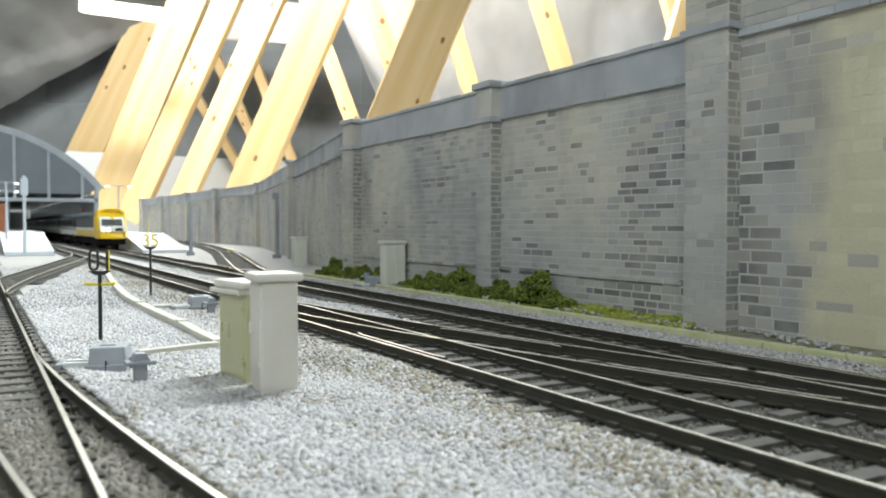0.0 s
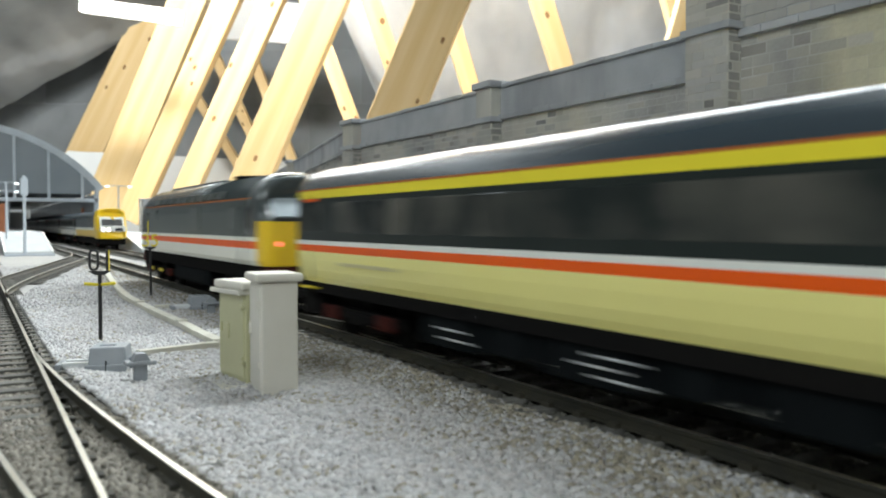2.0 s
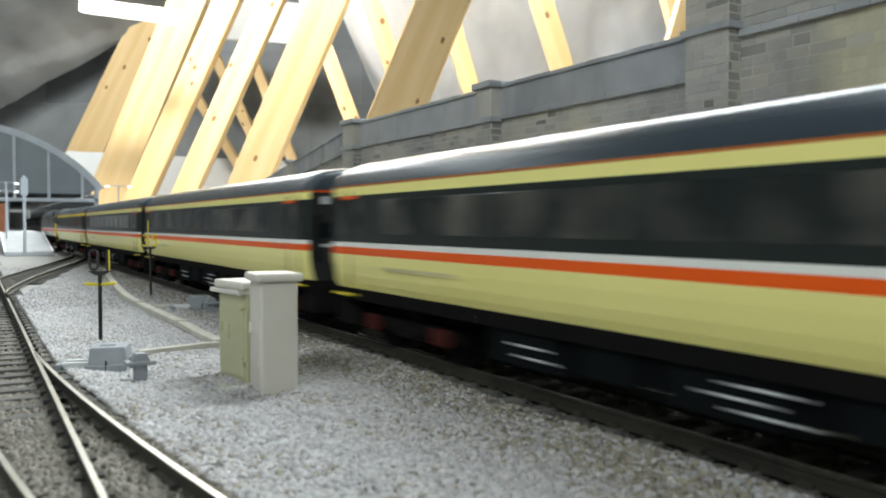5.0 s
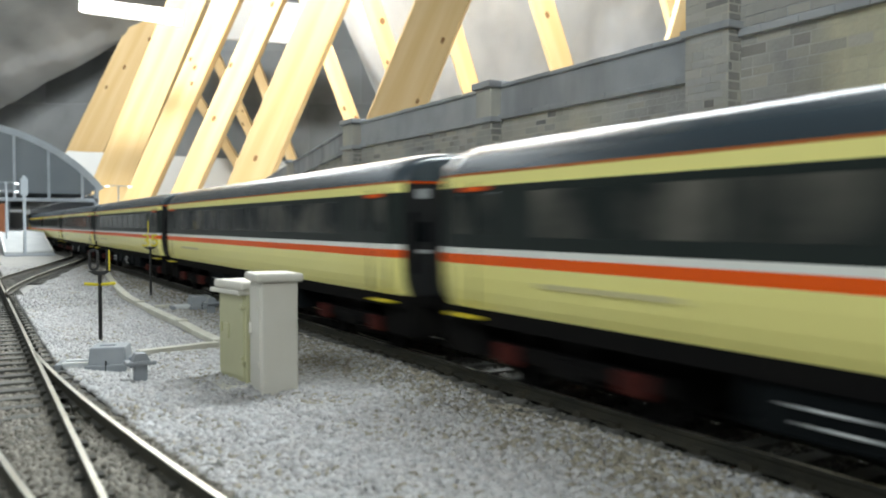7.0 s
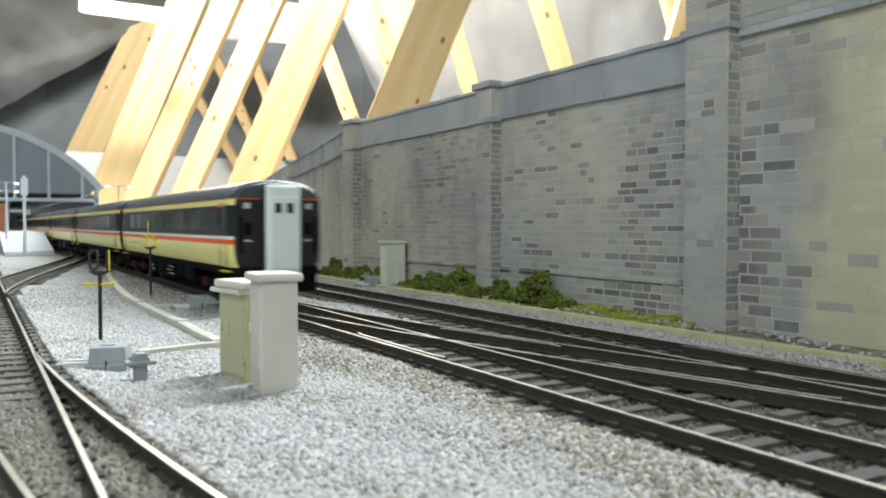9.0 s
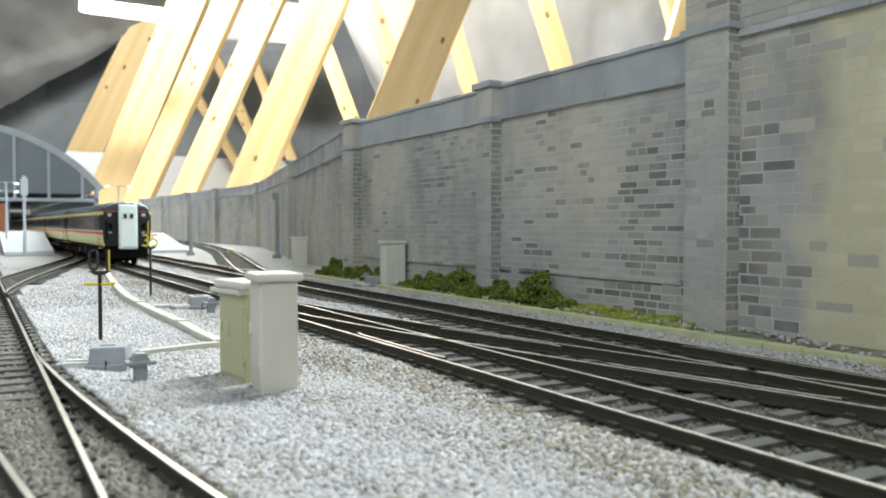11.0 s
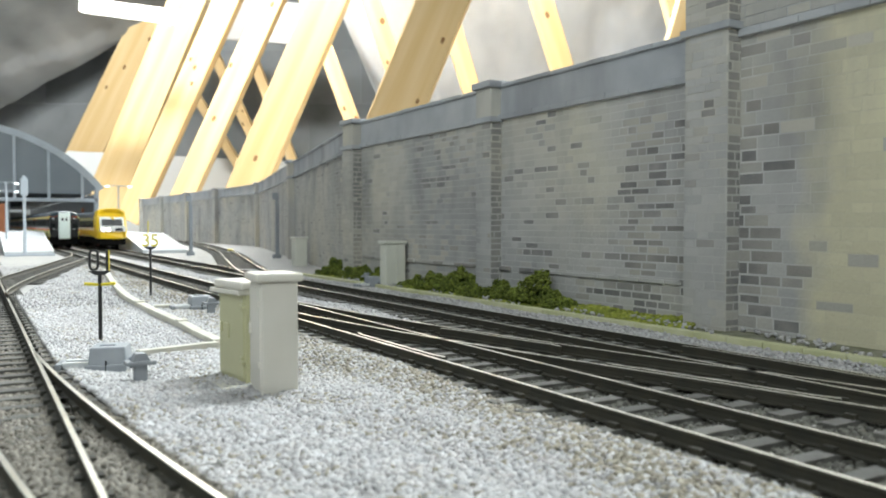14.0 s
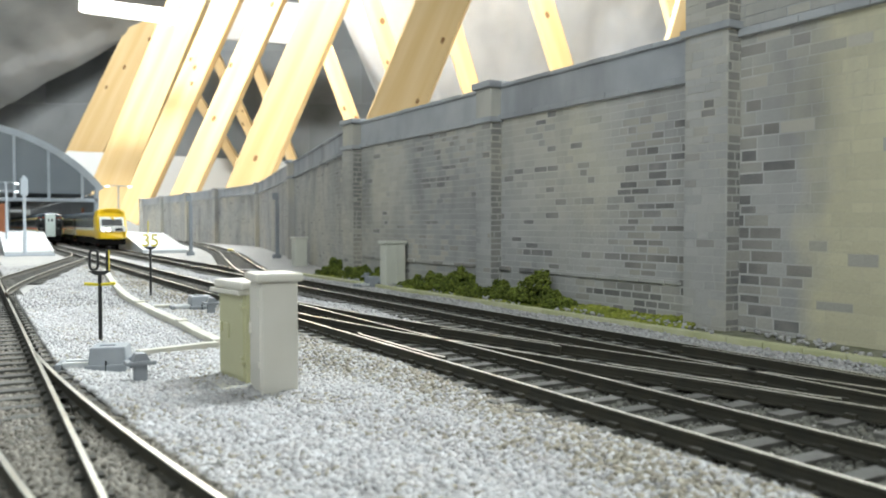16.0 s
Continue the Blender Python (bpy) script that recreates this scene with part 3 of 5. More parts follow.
# ---------------------------------------------------------------- lineside equipment
def cabinet(name, label, x, y, w, d, h, material, door_material, group="", turn=0.0):
    """A cupboard w across x, d along y, its door on the x = 0 face."""
    c = tagged(new(name), label, "relay cabinet", group)
    c.matrix_world = pose(x, y, 0, 0, 0, turn)
    part("body", boxed(0, w, 0, d, -0.0005, h - 0.0018, bevel=0.0003), material, c)
    part("roof", boxed(-0.0012, w + 0.0011, -0.0008, d + 0.0008, h - 0.0018, h, bevel=0.0006), M_CABINET if material is M_CABINET2 else material, c, "overhanging lid")
    n = 1
    for k in range(n):
        y0, y1 = 0.0008 + k * d / n, (k + 1) * d / n - 0.0006
        door = part("door", boxed(-0.0003, 0.0004, y0, y1, 0.0015, h - 0.003, bevel=0.0001), door_material, c)
        for z in (0.25, 0.75):
            part("hinge", boxed(-0.0007, -0.0002, y0 + 0.0001, y0 + 0.0012, h * z - 0.0006, h * z + 0.0006, bevel=0.0001), door_material, door)
        part("handle", boxed(-0.0008, -0.0002, y1 - 0.0018, y1 - 0.0012, h * 0.48, h * 0.58, bevel=0.0001), door_material, door)
    return c


tall = cabinet("relay_cabinet", "tall pale grey-green trackside relay cabinet on ballast", 0.0502, 0.1596, 0.0075, 0.0100, 0.0248, M_CABINET, M_CABINET, turn=-4)
olive = cabinet("relay_cabinet", "lower olive-cream relay cabinet with hinged door", 0.0506, 0.1718, 0.0078, 0.0136, 0.0224, M_CABINET2, M_CABINET2, turn=9)
part("name_plate", boxed(-0.0007, -0.0002, 0.0078, 0.0098, 0.0095, 0.0128, bevel=0.0001), M_CABINET2, olive, "raised door plate")
part("drip_edge", boxed(-0.0019, 0.0088, -0.0002, 0.0148, 0.0196, 0.0206, bevel=0.0002), M_CABINET, olive, "overhanging cream drip edge")
for z in (0.0045, 0.0165):
    part("hasp", boxed(-0.0009, 0.0004, 0.0002, 0.0016, z, z + 0.0008, bevel=0.0001), M_CABINET2, olive)
wall_cabinet = cabinet("relay_cabinet", "grey-green relay cabinet below the stone wall", 0.1928, 0.394, 0.0115, 0.008, 0.0258, M_CABGREY, M_CABGREY)
part("end_door", boxed(0.0062, 0.0108, -0.0004, 0.0003, 0.0015, 0.0228, bevel=0.0001), M_CABGREY, wall_cabinet, "narrow end door")
for z in (0.006, 0.0175):
    part("hinge", boxed(0.0056, 0.0068, -0.0008, -0.0002, z, z + 0.0012, bevel=0.0001), M_CABGREY, wall_cabinet)
cabinet("relay_cabinet", "distant grey-green relay cabinet by the wall pier", 0.232, 0.645, 0.010, 0.010, 0.024, M_CABGREY, M_CABGREY)
tagged(mesh_object("cabinet_base", boxed(0.0446, 0.0582, 0.1685, 0.1885, -0.001, 0.0006, bevel=0.0002), M_DUCT), "pale concrete slab under the relay cabinets", "concrete base")


def point_motor(x, y, turn):
    m = tagged(new("point_motor"), "grey point machine box with hooded post beside rods", "point motor", "point motors")
    m.matrix_world = pose(x, y, 0, 0, 0, turn)
    low = boxed(0, 0.0092, 0, 0.012, -0.0003, 0.0022, bevel=0.0003)
    part("base", low, M_GREYPLASTIC, m)
    hood = boxed(0.0006, 0.0090, 0.0004, 0.0114, 0.0020, 0.0060)
    for v in hood.verts:
        if v.co.z > 0.004:
            v.co.x = 0.0045 + (v.co.x - 0.0045) * 0.92
            v.co.y = 0.006 + (v.co.y - 0.006) * 0.80
    bmesh.ops.bevel(hood, geom=list(hood.edges), offset=0.0003, segments=2, affect="EDGES", profile=0.5)
    part("housing", hood, M_GREYPLASTIC, m)
    part("cover", boxed(0.0026, 0.0062, 0.0042, 0.0066, 0.0058, 0.0063, bevel=0.0002), M_GREYPLASTIC, m)
    part("seam", boxed(0.0045, 0.0047, -0.0001, 0.0008, 0.0002, 0.0030), M_BOXES, m, "dark joint line")
    part("end_block", boxed(0.0088, 0.0112, 0.0045, 0.0085, -0.0003, 0.0030, bevel=0.0003), M_GREYPLASTIC, m)
    for k in range(2):
        part("rod", boxed(-0.0055, 0.0005, 0.0022 + 0.0042 * k, 0.0036 + 0.0042 * k, 0.0012, 0.0026, bevel=0.0002), M_LABEL, m, "pale operating rod")
        part("crank", boxed(-0.0068, -0.0053, 0.0012 + 0.0042 * k, 0.0044 + 0.0042 * k, 0.0008, 0.0024, bevel=0.0002), M_GREYPLASTIC, m)
    return m


def disc_post(x, y):
    s = tagged(new("ground_post"), "short grey hooded ground post", "ground post", "ground posts")
    s.matrix_world = pose(x, y, 0)
    part("stem", boxed(-0.0014, 0.0014, -0.001, 0.001, -0.0003, 0.005, bevel=0.0002), M_GREYPLASTIC, s)
    bm = boxed(-0.0023, 0.0023, -0.0016, 0.0016, 0.0045, 0.0076)
    for v in bm.verts:
        if v.co.z > 0.006:
            v.co.x *= 0.45
            v.co.z -= 0.0008
    part("hood", bm, M_GREYPLASTIC, s)
    part("eave", boxed(-0.0031, 0.0031, -0.0020, 0.0020, 0.0043, 0.0052, bevel=0.0002), M_GREYPLASTIC, s)
    return s


point_motor(0.0219, 0.2030, -17)
disc_post(0.0312, 0.1855)
point_motor(0.0742, 0.328, -4)
disc_post(0.0785, 0.3125)
disc_post(0.197, 0.428)
point_motor(0.1865, 0.40, 0)

def ground_disc(x, y):
    """Low black signal lamp on a foot between the tracks."""
    s = tagged(new("ground_signal"), "small black ground signal between the main lines", "ground signal")
    s.matrix_world = pose(x, y, 0)
    part("foot", boxed(-0.0028, 0.0028, -0.0012, 0.0012, -0.0003, 0.0012, bevel=0.0002), M_BLACK, s)
    part("stem", rod(bmesh.new(), (0, 0, 0.0010), (0, 0, 0.0034), 0.0006, 8), M_BLACK, s)
    part("head", rod(bmesh.new(), (0, -0.0009, 0.0042), (0, 0.0009, 0.0042), 0.0013, 14), M_BLACK, s)
    return s


ground_disc(0.1285, 0.374)
lever = tagged(new("point_lever"), "yellow-topped point lever beside the platform loop", "point lever")
lever.matrix_world = pose(0.2752, 0.9986, 0)
part("box", boxed(-0.004, 0.004, -0.003, 0.003, -0.0005, 0.002, bevel=0.0003), M_GREYPLASTIC, lever)
part("handle", boxed(-0.0035, 0.0035, -0.001, 0.001, 0.002, 0.0045, bevel=0.0004), M_YELLOWTRIM, lever, "yellow handle")

duct = tagged(new("cable_duct"), "cream concrete cable duct running over ballast", "cable duct")
DUCT = smooth_path([(0.0594, 0.228), (0.0592, 0.252), (0.06, 0.279), (0.0595, 0.325), (0.0606, 0.39), (0.067, 0.473), (0.0745, 0.552), (0.083, 0.63)], 0.022)
for (xa, ya), (xb, yb) in zip(DUCT[:-1], DUCT[1:]):
    bm = beam_mesh(bmesh.new(), (xa, ya + 0.0003, 0.0011), (xb, yb - 0.0003, 0.0011), 0.0032, 0.0030, (1, 0, 0), 0.0002)
    part("lid", bm, M_DUCT, duct)
for (xa, ya), t in ((DUCT[5], 0.0036), (DUCT[2], 0.0034)):
    part("collar", boxed(xa - t / 2, xa + t / 2, ya - 0.0035, ya + 0.0005, 0.0, 0.0032, bevel=0.0002), M_DUCT, duct, "raised joint cover")
part("spur", beam_mesh(bmesh.new(), (0.0630, 0.340, 0.0012), (0.0744, 0.3365, 0.0012), 0.0024, 0.0022, (0, 1, 0), 0.0002), M_DUCT, duct)
part("spur", beam_mesh(bmesh.new(), (0.0365, 0.2205, 0.0012), (0.0585, 0.2265, 0.0012), 0.0024, 0.0022, (0, 1, 0), 0.0002), M_DUCT, duct)


def text_mesh(name, body, size, material, parent, m, label="", depth=0.0003):
    cu = bpy.data.curves.new(name, "FONT")
    cu.body, cu.size, cu.extrude, cu.align_x = body, size, depth, "CENTER"
    tmp = new(name, cu)
    me = bpy.data.meshes.new_from_object(tmp.evaluated_get(bpy.context.evaluated_depsgraph_get()))
    bpy.data.objects.remove(tmp)
    me.materials.clear()
    me.materials.append(material)
    ob = new(name, me)
    ob.parent = parent
    ob.matrix_basis = m
    if label:
        ob["label"] = label
    return ob


def speed_sign(x, y, post_h, body, size, material, label, arms):
    s = tagged(new("speed_sign"), label, "speed sign")
    s.matrix_world = pose(x, y, 0, 0, 0, -YAW + 15)
    part("post", rod(bmesh.new(), (0, 0, -0.0005), (0, 0, post_h), 0.00055, 8), M_BLACK, s)
    bm = bmesh.new()
    box(bm, -0.0032, 0.0032, -0.0005, 0.0005, post_h, post_h + 0.0012)
    for v in bm.verts:
        if v.co.z < post_h + 0.0005:
            v.co.x *= 0.4
    part("bracket", bm, M_BLACK, s)
    if body == "0l":
        bm = bmesh.new()
        ring = [(0.0011 * math.cos(a) - 0.0016, 0.0034 + 0.0011 * math.sin(a) + (0.0018 if math.sin(a) > 0 else -0.0018)) for a in [2 * math.pi * (i + 0.5) / 20 for i in range(20)]]
        for (xa, za), (xb, zb) in zip(ring, ring[1:] + ring[:1]):
            rod(bm, (xa, 0, post_h + 0.001 + za), (xb, 0, post_h + 0.001 + zb), 0.0004, 6)
        part("numeral_zero", bm, M_BLACK, s)
        part("numeral_one", boxed(0.0017, 0.0024, -0.0003, 0.0003, post_h + 0.001, post_h + 0.0073, bevel=0.0001), M_BLACK, s)
        part("numeral_edge", boxed(0.00243, 0.0027, -0.0002, 0.0004, post_h + 0.001, post_h + 0.0073), M_YELLOWTRIM, s, "yellow edge of numeral")
    else:
        for k, digit in enumerate(body):
            text_mesh("numeral", digit, size, material, s, Matrix.Translation(((k - 0.5) * size * 0.46, 0, post_h + 0.0014)) @ Matrix.Rotation(math.pi / 2, 4, "X"), "yellow cut-out numeral")
        part("tick", boxed(-0.0012, -0.0007, -0.0002, 0.0002, post_h + 0.0075, post_h + 0.0135), material, s)
    if arms:
        for sgn in (-1, 1):
            part("arm", rod(bmesh.new(), (0, 0, post_h * 0.86), (sgn * 0.0042, 0, post_h * 0.86 + 0.0003), 0.0005, 6), M_YELLOWTRIM, s, "yellow cross arm")
    return s


speed_sign(0.0320, 0.255, 0.0200, "0l", 0.008, M_BLACK, "black cut-out numeral sign on a thin post", True)
speed_sign(0.0735, 0.406, 0.0228, "35", 0.0085, M_YELLOWTRIM, "yellow cut-out 35 sign on a thin black post", False)


# ---------------------------------------------------------------- trains
def loft(bm, sections, bands, close=True, cap_index=0):
    """Skin between cross-sections (y, [(x, z)...]); bands gives each strip's material slot."""
    rows = [[bm.verts.new((x, yy, z)) for x, z in pts] for yy, pts in sections]
    for a, b in zip(rows[:-1], rows[1:]):
        for i in range(len(a) - 1):
            f = bm.faces.new((a[i], b[i], b[i + 1], a[i + 1]))
            f.material_index = bands[i]
            f.smooth = False
    if close:
        for r in (rows[0], rows[-1]):
            bm.faces.new(r).material_index = cap_index
    bmesh.ops.recalc_face_normals(bm, faces=bm.faces)
    return bm


def mirrored(half):
    return [(-x, z) for x, z in half] + [(x, z) for x, z in half[::-1]]


SIDE = [(0.0167, 0.0148), (0.0175, 0.0164), (0.0181, 0.0184), (0.0185, 0.0212), (0.0186, 0.0236), (0.0186, 0.0255), (0.0186, 0.0267), (0.0183, 0.0385), (0.0180, 0.0407), (0.0179, 0.0412)]
SIDE_BANDS = [0, 0, 0, 0, 1, 2, 3, 4, 5]
ROOF = [(0.01785, 0.0412), (0.0169, 0.0437), (0.0145, 0.0459), (0.0105, 0.0475), (0.0055, 0.0482), (0.0, 0.0484)]


def arch(half):
    return [(-x, z) for x, z in half] + [(x, z) for x, z in half[-2::-1]]


def wheel(parent, side, y, radius):
    bm = rod(bmesh.new(), (side * 0.0072, y, radius), (side * 0.0098, y, radius), radius, 20)
    rod(bm, (side * 0.0068, y, radius), (side * 0.0073, y, radius), radius + 0.0007, 20)
    return part("wheel", bm, M_UNDER, parent, "dark steel wheel")


def bogie(parent, y, wheelbase, radius, name="bogie"):
    b = part(name, bmesh.new(), M_UNDER, parent)
    bm = bmesh.new()
    for s in (-1, 1):
        box(bm, s * 0.0125 - 0.0012, s * 0.0125 + 0.0012, y - wheelbase / 2 - 0.006, y + wheelbase / 2 + 0.006, 0.0055, 0.0085, bevel=0.0005)
        box(bm, s * 0.013 - 0.0014, s * 0.013 + 0.0014, y - 0.006, y + 0.006, 0.0045, 0.0075, bevel=0.0004)
    box(bm, -0.012, 0.012, y - 0.005, y + 0.005, 0.006, 0.012)
    box(bm, -0.0060, 0.0060, y - wheelbase / 2 - 0.007, y + wheelbase / 2 + 0.007, 0.0028, 0.0118)
    bm.to_mesh(b.data)
    bm.free()
    for e in (-1, 1):
        yw = y + e * wheelbase / 2
        for s in (-1, 1):
            part("axle_box", boxed(s * 0.0142 - 0.0012, s * 0.0142 + 0.0012, yw - 0.0028, yw + 0.0028, 0.0048, 0.0085, bevel=0.0004), M_AXLE, b, "dark red axle box")
        part("axle", rod(bmesh.new(), (-0.008, yw, radius), (0.008, yw, radius), 0.0012, 8), M_UNDER, b)
        for s in (-1, 1):
            wheel(b, s, yw, radius)
    return b


def window_panes(parent, spans, z0, z1, x, glass=None):
    for y0, y1 in spans:
        for s in (-1, 1):
            xa, xb = sorted((s * (x - 0.0006), s * (x + 0.00012)))
            part("window", boxed(xa, xb, y0, y1, z0, z1, bevel=0.0003), glass or M_GLASS, parent, "dark tinted pane")


def coach(label, cantrail, colours, group, length=0.2595, top_line=M_LINE):
    c = tagged(new("railway_coach"), label, "railway coach", group)
    h = length / 2
    b = h - 0.002
    end = [(x * 0.92, z) for x, z in SIDE]
    part("body", loft(bmesh.new(), [(-b, mirrored(end)), (-h + 0.006, mirrored(SIDE)), (h - 0.006, mirrored(SIDE)), (b, mirrored(end))],
                      SIDE_BANDS + [3] + SIDE_BANDS[::-1], True, 6), [*colours, cantrail, top_line, M_BLACK], c, "banded coach side")
    domes = []
    for y, wide, drop in ((-b - 0.0003, 0.915, 0.30), (-b + 0.001, 0.94, 0.14), (-b + 0.003, 0.975, 0.04), (-b + 0.007, 1.0, 0.0)):
        domes.append((y, arch([(x * wide, z - drop * (z - 0.0412)) for x, z in ROOF])))
    rb = loft(bmesh.new(), domes + [(-y, pts) for y, pts in domes[::-1]], [0] * 10, True, 0)
    for f in rb.faces:
        f.smooth = len(f.verts) == 4
    part("roof", rb, M_ROOF, c, "glossy blue-grey curved roof")
    for k in range(5):
        part("roof_vent", boxed(-0.003, 0.003, -0.1 + 0.05 * k - 0.002, -0.1 + 0.05 * k + 0.002, 0.0478, 0.0491, bevel=0.0004), M_ROOF, c)
    pitch = 0.0212
    window_panes(c, [(-0.0955 + k * pitch + 0.0012, -0.0955 + (k + 1) * pitch - 0.0012) for k in range(9)], 0.0288, 0.0372, 0.01845)
    window_panes(c, [(-0.120, -0.1155), (0.1155, 0.120), (-0.110, -0.106), (0.106, 0.110)], 0.0292, 0.0372, 0.01845)
    for e in (-1, 1):
        for s in (-1, 1):
            yd = sorted((e * 0.113, e * 0.1225))
            xs = sorted((s * 0.0184, s * 0.01865))
            for yy in yd:
                part("door_seam", boxed(xs[0], xs[1], yy - 0.00012, yy + 0.00012, 0.0155, 0.0395), M_UNDER, c)
            xs = sorted((s * 0.0165, s * 0.0190))
            part("step", boxed(xs[0], xs[1], yd[0], yd[1], 0.0130, 0.0134), M_YELLOWTRIM, c, "yellow step board")
        # corridor connection and end details
        for s in (-1, 1):
            part("end_line", boxed(*sorted((s * 0.0072, s * 0.0160)), *sorted((e * (b - 0.0004), e * (b + 0.0005))), 0.0407, 0.0411), M_RED, c, "thin orange line")
        part("headstock", boxed(-0.0155, 0.0155, *sorted((e * (h - 0.014), e * (h - 0.0012))), 0.0050, 0.0146, bevel=0.0005), M_UNDER, c, "black headstock")
        # black here stands for shade on the corridor's sides between coaches
        part("bellows", boxed(-0.0064, 0.0064, *sorted((e * (b - 0.001), e * (h + 0.0030))), 0.0130, 0.0452, bevel=0.0010), M_BLACK, c, "corridor bellows, black for the shade in the gap")
        part("corridor_surround", boxed(-0.0068, 0.0068, *sorted((e * (h + 0.0028), e * (h + 0.0048))), 0.0125, 0.0462, bevel=0.0012), M_GANGWAY, c, "pale green-grey corridor surround")
        door = part("corridor_door", boxed(-0.0054, 0.0054, *sorted((e * (h + 0.0044), e * (h + 0.0052))), 0.0142, 0.0415, bevel=0.0003), M_GANGWAY, c)
        for s in (-1, 1):
            yb = sorted((e * (h + 0.0050), e * (h + 0.0055)))
            part("door_light", boxed(s * 0.0023 - 0.0011, s * 0.0023 + 0.0011, yb[0], yb[1], 0.0355, 0.0392), M_BOXES, door, "small dark corridor window")
            yb = sorted((e * (b - 0.0004), e * (b + 0.0004)))
            part("end_lamp", boxed(s * 0.0122 - 0.0012, s * 0.0122 + 0.0012, yb[0], yb[1], 0.0372, 0.0394), M_LABEL, c, "pale end lamp panel")
            part("jumper", boxed(s * 0.0145 - 0.0006, s * 0.0145 + 0.0006, yb[0], yb[1], 0.02, 0.034), M_BOXES, c)
            part("notice", boxed(s * 0.0118 - 0.0013, s * 0.0118 + 0.0013, yb[0], yb[1], 0.0272, 0.0318), M_BOXES, c)
            part("notice", boxed(s * 0.0118 - 0.0013, s * 0.0118 + 0.0013, yb[0], yb[1], 0.0246, 0.0254), M_LABEL, c)
            part("buffer", rod(bmesh.new(), (s * 0.0115, e * (b - 0.001), 0.0135), (s * 0.0115, e * (h + 0.001), 0.0135), 0.0014, 10), M_UNDER, c)
    for s in (-1, 1):
        xs = sorted((s * 0.0184, s * 0.01872))
        for y0 in (-0.119, 0.109):
            part("exit_bar", boxed(xs[0], xs[1], y0, y0 + 0.0085, 0.0376, 0.0384), M_RED, c, "small orange lettering bar")
        part("lettering_bar", boxed(xs[0], xs[1] - 0.0001 if s > 0 else xs[1], 0.06, 0.092, 0.0203, 0.0212), M_LETTER, c, "faint olive lettering bar")
        for y0, z0 in ((-0.016, 0.0102), (-0.012, 0.0085), (-0.017, 0.0068), (0.034, 0.0092), (0.032, 0.0072)):
            part("pipe", rod(bmesh.new(), (s * 0.0161, y0, z0), (s * 0.0161, y0 + 0.010, z0), 0.00022, 6), M_LABEL, c, "pale pipe")
    part("underframe", boxed(-0.0165, 0.0165, -h + 0.002, h - 0.002, 0.0118, 0.0149), M_UNDER, c)
    for k, (y0, y1, z0) in enumerate(((-0.055, -0.036, 0.0055), (-0.032, -0.02, 0.0065), (-0.015, 0.008, 0.005), (0.012, 0.026, 0.006), (0.031, 0.052, 0.005))):
        part("equipment_box", boxed(-0.0155, 0.0155, y0, y1, z0, 0.0125, bevel=0.0005), M_BOXES, c)
    for e in (-1, 1):
        bogie(c, e * 0.0905, 0.034, 0.006)
    part("coupling", boxed(-0.001, 0.001, -h - 0.0024, h + 0.0024, 0.007, 0.0085), M_UNDER, c)
    return c


LOCO_SIDE = [(0.0168, 0.0168), (0.0176, 0.0185), (0.0177, 0.0227), (0.0177, 0.0253), (0.0177, 0.0268), (0.0176, 0.036), (0.0168, 0.0405)]
LOCO_BANDS = [0, 0, 1, 0, 2, 2]
LOCO_ROOF = [(0.0168, 0.0405), (0.0152, 0.0440), (0.0125, 0.0470), (0.008, 0.0493), (0.004, 0.0500), (0.0, 0.0502)]


